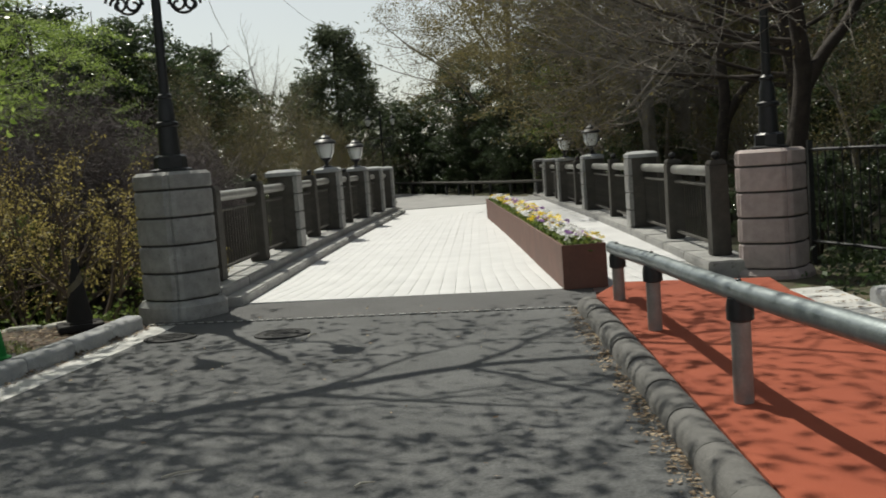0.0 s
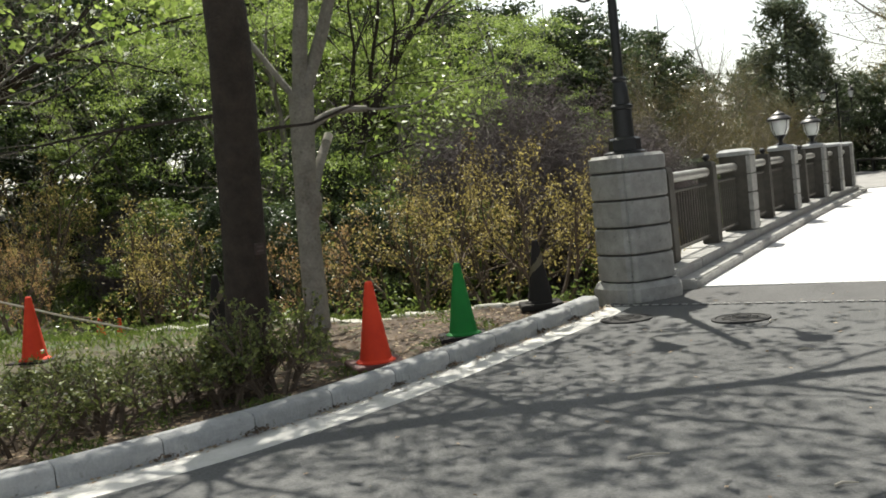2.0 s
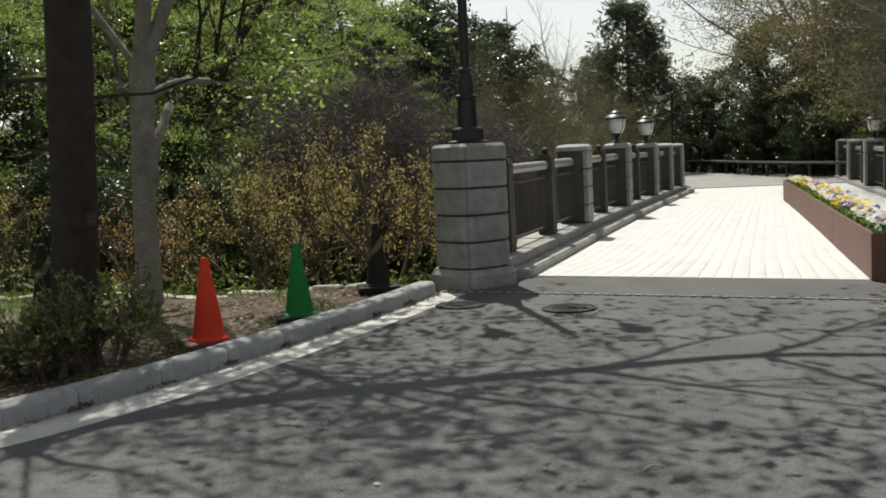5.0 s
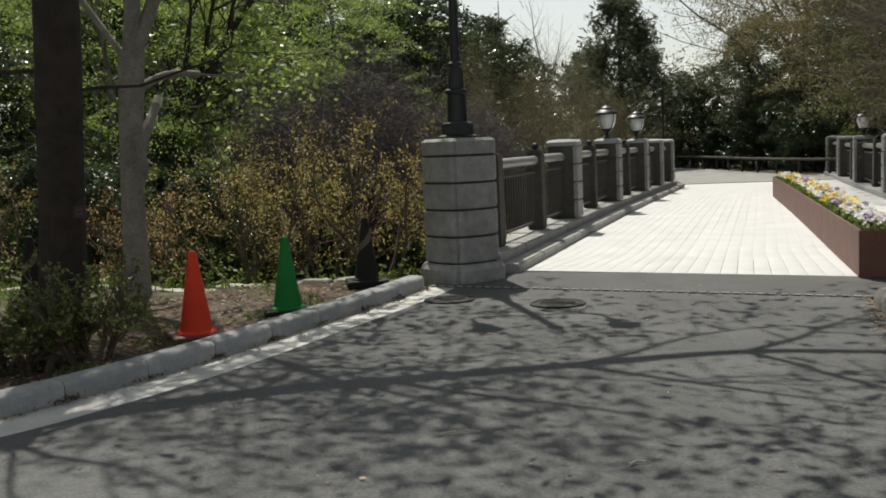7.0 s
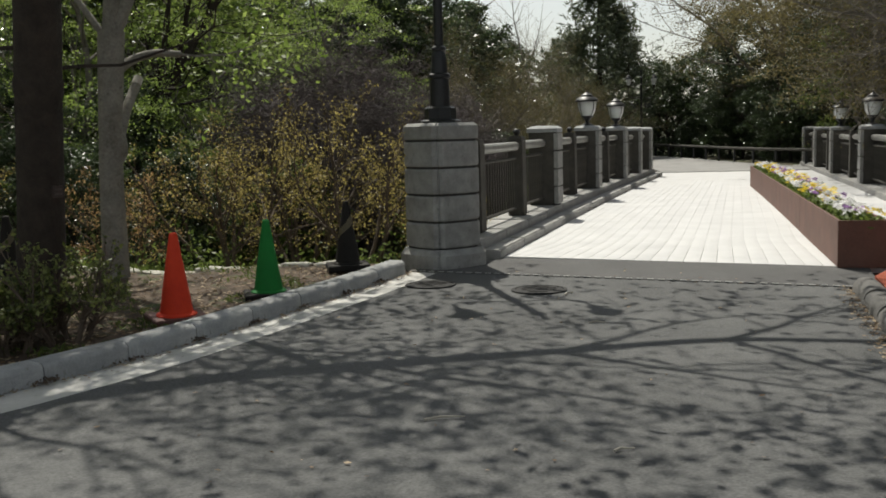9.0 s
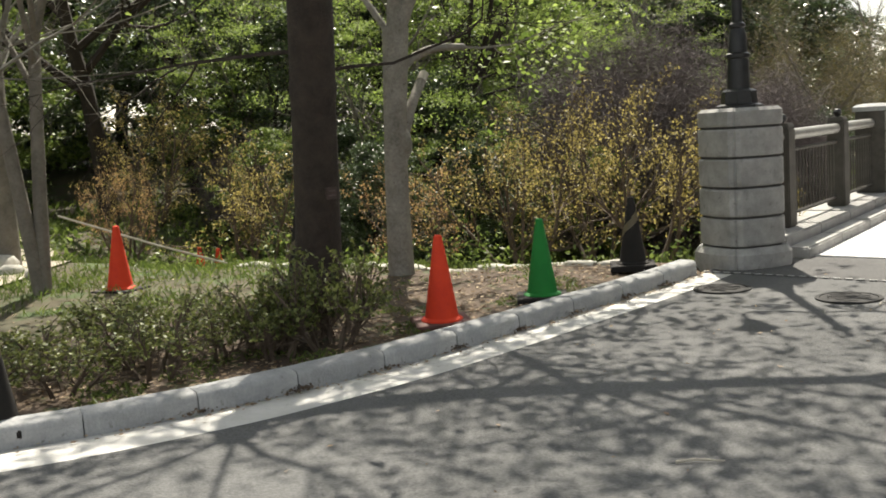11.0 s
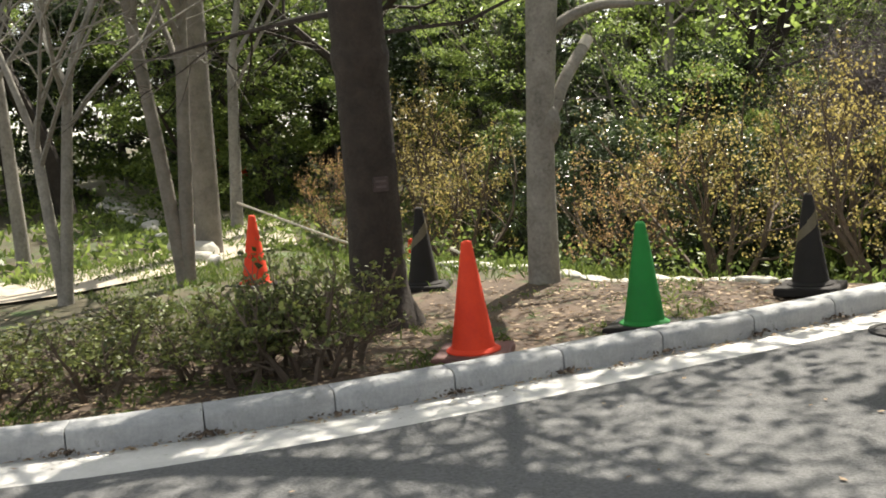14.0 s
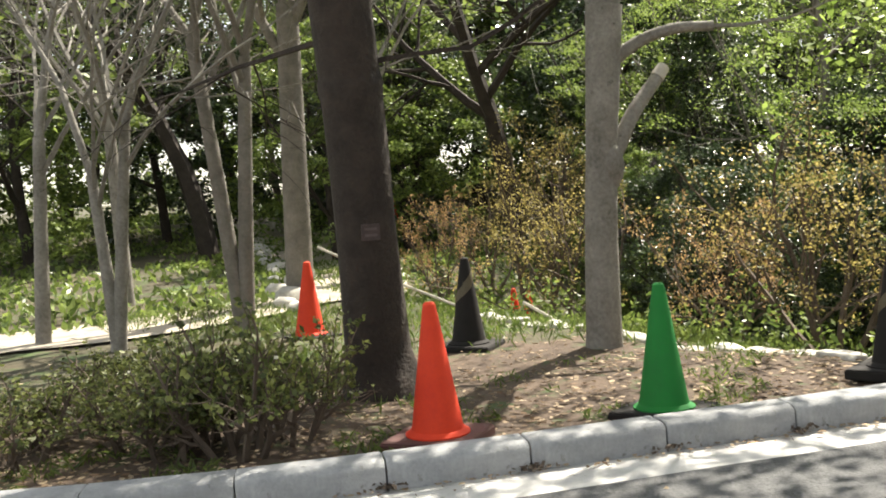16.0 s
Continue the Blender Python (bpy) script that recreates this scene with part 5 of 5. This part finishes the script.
for x, y, k, a in ((-3.6, 24.0, 0.62, 0), (-2.6, 26.5, 0.75, 200), (-4.6, 22.5, 0.68, 100), (-1.8, 33.0, 0.9, 300), (-3.8, 33.5, 1.0, 170), (6.6, 30.0, 1.35, 20), (8.0, 27.0, 1.45, 120), (8.6, 35.0, 1.9, 310), (6.9, 23.5, 1.15, 60), (11.5, 32.0, 1.8, 200), (-2.2, 30.0, 0.66, 130), (-5.2, 27.0, 0.75, 250), (-2.4, 36.0, 0.72, 60), (-6.5, 33.0, 0.8, 10)):
    plant(olive, x, y, a, k)
for x, y, k, a in ((-1.6, 46, 0.84, 0), (-0.2, 51, 0.75, 90), (-3.4, 52, 0.74, 200)):
    plant(pine_a, x, y, a, k)
for x, y, k, a in ((-9.5, 34, 1.0, 0), (-12.5, 32, 1.1, 90), (-15, 36, 1.3, 180), (-8.0, 45, 1.05, 20), (-6.3, 47, 0.9, 250), (-11, 46, 1.2, 70), (5.2, 39, 0.6, 60), (7.0, 37, 0.85, 140), (3.8, 43, 0.6, 240), (10.5, 35, 1.0, 300), (12, 42, 1.3, 10), (-18, 32, 1.4, 10), (-1.8, 46, 0.5, 100), (-7.0, 42, 0.75, 0)):
    plant(ever, x, y, a, k)
for x, y, k, a in ((5.4, 37.5, 0.5, 0), (6.8, 36.0, 0.52, 80), (8.6, 34.0, 0.55, 160), (4.2, 42.0, 0.5, 220), (10, 31, 0.6, 10), (2.9, 47.5, 0.5, 120), (0.6, 50.0, 0.5, 300), (7.6, 33.2, 0.5, 30), (-2.6, 43.0, 0.42, 40), (1.8, 49.0, 0.6, 70), (1.5, 54.0, 0.85, 0), (4.5, 55.0, 1.0, 60), (8.5, 51.0, 1.2, 100), (-2.5, 56.0, 0.8, 200), (4.6, 47.0, 0.7, 10), (6.0, 40.0, 0.7, 150), (-7.4, 31.0, 1.15, 0), (-9.6, 29.5, 1.2, 80), (-6.4, 35.5, 1.1, 160), (-11.5, 28.0, 1.2, 200), (-18, 24, 1.4, 30), (-14, 21.5, 1.1, 140), (-24, 23, 1.5, 260), (-8.4, 37.0, 0.8, 200), (-6.0, 40.0, 0.8, 100), (-4.6, 19.0, 0.36, 10), (-3.2, 20.5, 0.34, 70), (-6.2, 18.0, 0.4, 140), (-2.8, 28.0, 0.34, 20)):
    plant(ever, x, y, a, k, 0.85)
for x, y, k, a in ((-5.2, 12.8, 0.26, 0), (-8.2, 12.6, 0.3, 80), (-10.4, 12.4, 0.32, 160), (-3.4, 13.4, 0.22, 240), (-12.9, 14.0, 0.4, 300), (-6.8, 13.0, 0.3, 20)):
    plant(mid, x, y, a, k)
for x, y, k, a in ((5.9, 27.5, 1.3, 0), (6.1, 21.5, 1.0, 80), (7.5, 24.0, 1.25, 200), (7.0, 36.5, 1.1, 0), (6.0, 44.0, 1.2, 200), (8.0, 31.0, 1.2, 130), (8.2, 24.5, 1.15, 60), (10.5, 29.0, 1.4, 250), (7.6, 38.0, 1.4, 310)):
    plant(bud, x, y, a, k)
for x, y, k, a in ((-7.6, 32.0, 0.78, 0), (-9.6, 33.0, 0.92, 120), (-6.2, 36.5, 0.8, 240), (4.5, 46.0, 1.05, 10), (8.5, 45.0, 1.25, 90), (12.5, 44.0, 1.4, 200), (1.6, 47.0, 0.8, 300), (16, 36, 1.5, 30)):
    plant(ever, x, y, a, k)
for x, y, k, a in ((-24.8, 15.2, 1.3, 10), (-21.7, 12.3, 1.0, 100), (-21.6, 16.7, 1.2, 220), (-24, 18, 1.3, 300), (-17.4, 12.4, 0.7, 50), (-32, 9.5, 1.2, 0), (-33, 5.0, 1.2, 80), (-31, 13.5, 1.2, 160), (-33, 0.0, 1.3, 240), (-27, 6.0, 0.8, 30)):
    plant(mid, x, y, a, k)
for x, y, k, a in ((-7.5, 10.9, 0.34, 0), (-8.7, 11.6, 0.38, 130), (-6.6, 11.9, 0.32, 60)):
    plant(ever, x, y, a, k)
plant(mid, 7.2, 33.5, 0, 0.75)
plant(mid, 11.0, 30.5, 70, 0.9)
for x, y, k, a in ((9.0, 24.0, 1.1, 0), (7.6, 18.5, 1.0, 90), (10.5, 17.0, 1.15, 180), (6.6, 13.0, 0.95, 250), (11.5, 22.5, 1.2, 40), (8.5, 10.5, 1.0, 310)):
    plant(olive, x, y, a, k)
for x, y, k, a in ((8.0, 14.5, 0.7, 0), (9.5, 12.0, 0.75, 80), (7.0, 9.5, 0.6, 160), (11.5, 14.5, 0.9, 210), (13, 19, 1.1, 30), (14, 26, 1.2, 120), (9.0, 20.5, 0.7, 10), (7.6, 6.0, 0.8, 300), (12, 8, 1.1, 70), (9.5, 2.0, 1.0, 10)):
    plant(ever, x, y, a, k)
def leaning_tree():
    """The dark tree behind the pinkish pillar, its long bare limbs reaching over the railing."""
    x, y = 4.35, 9.7
    t = thing("tree", pose(x, y, bed_z(x, y)), "dark tree with long bare limbs over the railing", "tree")
    stem = catmull([(0, 0, -0.15), (0.02, 0, 0.3), (-0.02, 0.05, 1.2), (0.1, 0.1, 2.2), (0.05, 0.2, 3.4), (0.2, 0.3, 5.0)], 5)
    part("trunk", Geo().tube(stem, list(np.interp(range(26), (0, 5, 25), (0.19, 0.125, 0.07))), 12, False), BARK_DARK, t, smooth=60)
    w = Wood(72, 7)
    part("fork", Geo().tube(catmull([(0.08, 0.1, 1.9), (0.35, 0.1, 2.35), (0.75, 0.2, 2.8), (1.3, 0.3, 3.9)], 4), list(np.linspace(0.085, 0.05, 13)), 8, False), BARK_DARK, t, smooth=60)
    for z, d, n in ((2.35, (-0.7, 0.9, 0.18), 2.0), (2.5, (-1, 0.5, 0.2), 2.3), (2.5, (-0.9, 1.3, 0.15), 2.6), (2.8, (-1, 0.3, 0.25), 2.5), (3.1, (-0.7, 0.9, 0.35), 2.6), (3.4, (-1, 0.0, 0.4), 2.3), (3.9, (0.6, 0.6, 0.5), 2.2), (4.3, (-0.6, 0.5, 0.6), 2.4), (3.0, (0.9, -0.2, 0.4), 2.0)):
        w.limb((0.06, 0.15, z), d, n * 0.85, 0.038, 3, 4, 0.14, 0.07, 0.6, 0.45, 0.35, 0.65)
    part("limb", w.geo, BARK_DARK, t, smooth=60)
    tagged(part("branch", w.fine, BARK_GREY, t, smooth=60), kind="stuff")
    r = np.random.default_rng(73)
    pts = w.leaves(1, 0.1, 73)
    tagged(part("crown", leaf_mesh("crown", pts, r.uniform(0.012, 0.026, len(pts)), LEAF_OLIVE, 1.7, r), None, t), kind="stuff")
    return t


for x, y, k, a in ((5.3, 8.9, 0.26, 0), (5.0, 10.8, 0.24, 90), (5.6, 6.9, 0.28, 200), (5.2, 5.2, 0.25, 300), (5.1, 12.6, 0.26, 40), (4.9, 3.6, 0.25, 150)):
    plant(ever, x, y, a, k)
right_tree = leaning_tree()
placed[right_tree.name] = True
plant(right_tree, 5.6, 7.2, 60, 1.05)
plant(right_tree, 5.9, 13.5, 20, 1.1)
plant(right_tree, 6.3, 18.0, 340, 1.15)

for x, y, k, a in ((4.5, 24.0, 0.5, 0), (5.2, 15.0, 0.45, 80)):
    plant(ever, x + 2.0, y, a, k)


def scatter(name, seed, n, where, size, material, label, category, long=1.6, up=0.0, lift=0.008, flat=True):
    """Small leaves or blades over a stretch of ground, as one object."""
    r = np.random.default_rng(seed)
    pts, k = [], 0
    while len(pts) < n and k < n * 20:
        k += 1
        p = where(r)
        if p is not None:
            pts.append(p)
    pts = np.array(pts)
    me = leaf_mesh(name, pts, r.uniform(0.6, 1.4, len(pts)) * size, material, long, r, up=up)
    if flat:
        co = np.empty(len(me.vertices) * 3, np.float32)
        me.vertices.foreach_get("co", co)
        co = co.reshape(-1, 4, 3)
        mid = co.mean(1, keepdims=True)
        co[:, :, 2] = mid[:, :, 2] + (co[:, :, 2] - mid[:, :, 2]) * 0.25
        me.vertices.foreach_set("co", co.ravel())
        me.update()
    tagged(part(name, me, None), label, category, kind="stuff")


def on_soil(r):
    y = r.uniform(0.5, 8.0)
    d = r.gamma(1.6, 1.0) + 0.16
    x = line_x(KERB, y) - d
    return (x, y, bed_z(x, y) + 0.012) if d < 6 else None


def in_gutter(r):
    i = int(r.integers(20, len(KERB) - 1))
    p = KERB[i].lerp(KERB[i + 1], r.random()) + KN[i] * abs(r.normal(0, 0.05))
    return (p.x, p.y, road_z(p.y) + 0.014)


def by_right_kerb(r):
    i = int(r.integers(0, len(RIGHT_KERB) - 1))
    p = RIGHT_KERB[i].lerp(RIGHT_KERB[i + 1], r.random()) - RN[i] * abs(r.normal(0.0, 0.06))
    return (p.x, p.y, road_z(p.y) + 0.016)


def on_road(r):
    x, y = r.uniform(-3.2, 1.2), r.uniform(-1, 8)
    return (x, y, road_z(y) + 0.016) if x > line_x(KERB, y) + 0.45 and x < line_x(RIGHT_KERB, y) else None


def at_joints(r):
    k = int(r.integers(0, len(fore) - 1))
    p, u = fore[k]
    q = p + u * r.normal(0, 0.05) + Vector((u.y, -u.x, 0)) * abs(r.normal(0, 0.025))
    return (q.x, q.y, road_z(q.y) + 0.02 + abs(r.normal(0, 0.01)))


def lawn(r):
    x, y = r.uniform(-11, -4.4), r.uniform(5.2, 9.4)
    g = noise.noise(Vector((x * 0.7, y * 0.7, 5)))
    return (x, y, bed_z(x, y) + 0.04) if g + 0.25 * smoothstep(-5, -7.5, x) > r.uniform(-0.1, 0.6) else None


def under(r):
    x, y = r.uniform(-16, -2.6), r.uniform(8.3, 16)
    g = noise.noise(Vector((x * 0.5, y * 0.5, 9)))
    return (x, y, bed_z(x, y) + 0.06) if g > r.uniform(-0.4, 0.4) else None


def tuft(r):
    y = r.uniform(2.5, 7.8)
    x = line_x(KERB, y) - abs(r.normal(0.5, 0.9)) - 0.2
    g = noise.noise(Vector((x * 2.2, y * 2.2, 2)))
    return (x, y, bed_z(x, y) + 0.02) if g > 0.12 else None


scatter("leaf_litter", 81, 7000, on_soil, 0.026, LITTER, "dry brown fallen leaves on the soil", "leaf litter")
scatter("leaf_litter", 82, 420, in_gutter, 0.022, LITTER, "dry leaf crumbs in the gutter", "leaf litter")
scatter("leaf_litter", 83, 1900, by_right_kerb, 0.021, LITTER, "dry leaves swept against the dark kerb", "leaf litter")
def on_verge(r):
    i = int(r.integers(0, len(red_edge) - 1))
    p = red_edge[i].lerp(white_line[i], r.random() ** 0.7)
    return (p.x, p.y, road_z(p.y) + 0.1)


def right_bank(r):
    x, y = 3.3 + r.gamma(2.0, 0.9), r.uniform(-2, 13)
    return (x, y, bed_z(x, y) + abs(r.normal(0, 0.12))) if x > right_at(y - RP.y, 0).x + 0.5 and x > line_x(white_line, y) + 0.3 and math.hypot(x - RP.x, y - RP.y) > 0.6 else None


scatter("leaf_litter", 91, 900, on_verge, 0.024, LITTER, "dead leaves strewn on the pale strip", "leaf litter")
scatter("undergrowth", 92, 7000, right_bank, 0.04, LEAF_DARK, "dark low undergrowth behind the iron fence", "undergrowth", 2.2, 0.4, flat=False)
scatter("leaf_litter", 84, 150, on_road, 0.022, LITTER, "scattered pale leaf bits on the asphalt", "leaf litter")
scatter("weeds", 85, 260, at_joints, 0.016, TWIG, "dark dead weeds at the kerb joints", "weeds", flat=False)
def verge(r):
    x, y = r.uniform(-7.5, -1.6), r.uniform(8.6, 17)
    return (x, y, bed_z(x, y) + 0.05) if noise.noise(Vector((x * 0.6, y * 0.6, 9))) > r.uniform(-0.5, 0.3) and x < -2.75 + 0.13 * (y - 8.3) else None


def wood_floor(r):
    x, y = r.uniform(-32, -10.5), r.uniform(1, 15)
    return (x, y, bed_z(x, y) + 0.06) if noise.noise(Vector((x * 0.5, y * 0.5, 2))) > r.uniform(-0.6, 0.2) and abs(y - np.interp(x, [-32, -22, -15, -11.5], [12.5, 11.5, 9.9, 8.2])) > 0.7 else None


def bank(r):
    y = r.uniform(10.5, 26)
    x = left_at(y - LP.y, 0).x - 0.5 - r.gamma(1.4, 1.6)
    return (x, y, bed_z(x, y) + 0.12) if x > -9 and noise.noise(Vector((x * 0.7, y * 0.7, 3))) > r.uniform(-0.7, 0.2) else None


scatter("grass", 90, 12000, bank, 0.03, GRASS_LIT, "long grass on the bank beyond the railing, coloured as sunlit", "grass", 9.0, 1.8, flat=False)
scatter("undergrowth", 88, 14000, wood_floor, 0.06, LEAF_MID, "low green undergrowth on the floor of the wood", "undergrowth", 2.5, 0.8, flat=False)
def low_plants(r):
    x, y = r.uniform(-10, -2.6), r.uniform(8.4, 12)
    g = noise.noise(Vector((x * 1.1, y * 1.1, 4)))
    return (x, y, bed_z(x, y) + abs(r.normal(0, 0.22)) * (0.6 + g)) if g > r.uniform(-0.4, 0.5) and x < -2.8 + 0.13 * (y - 8.3) else None


scatter("low_plants", 89, 9000, low_plants, 0.026, LEAF_MID, "low green plants growing under the shrubs", "plants", 2.2, 0.5, flat=False)
scatter("verge_grass", 87, 9000, verge, 0.02, GRASS, "bright green grass below the shrubs", "grass", 9.0, 1.6, flat=False)
scatter("grass", 86, 6500, lawn, 0.012, GRASS, "bright green grass between the trees", "grass", 9.0, 1.6, flat=False)
scatter("grass", 87, 9000, under, 0.02, GRASS, "green undergrowth below the shrubs", "grass", 8.0, 1.3, flat=False)
scatter("grass", 88, 2600, tuft, 0.009, GRASS, "short green weeds on the soil", "grass", 6.0, 1.0, flat=False)
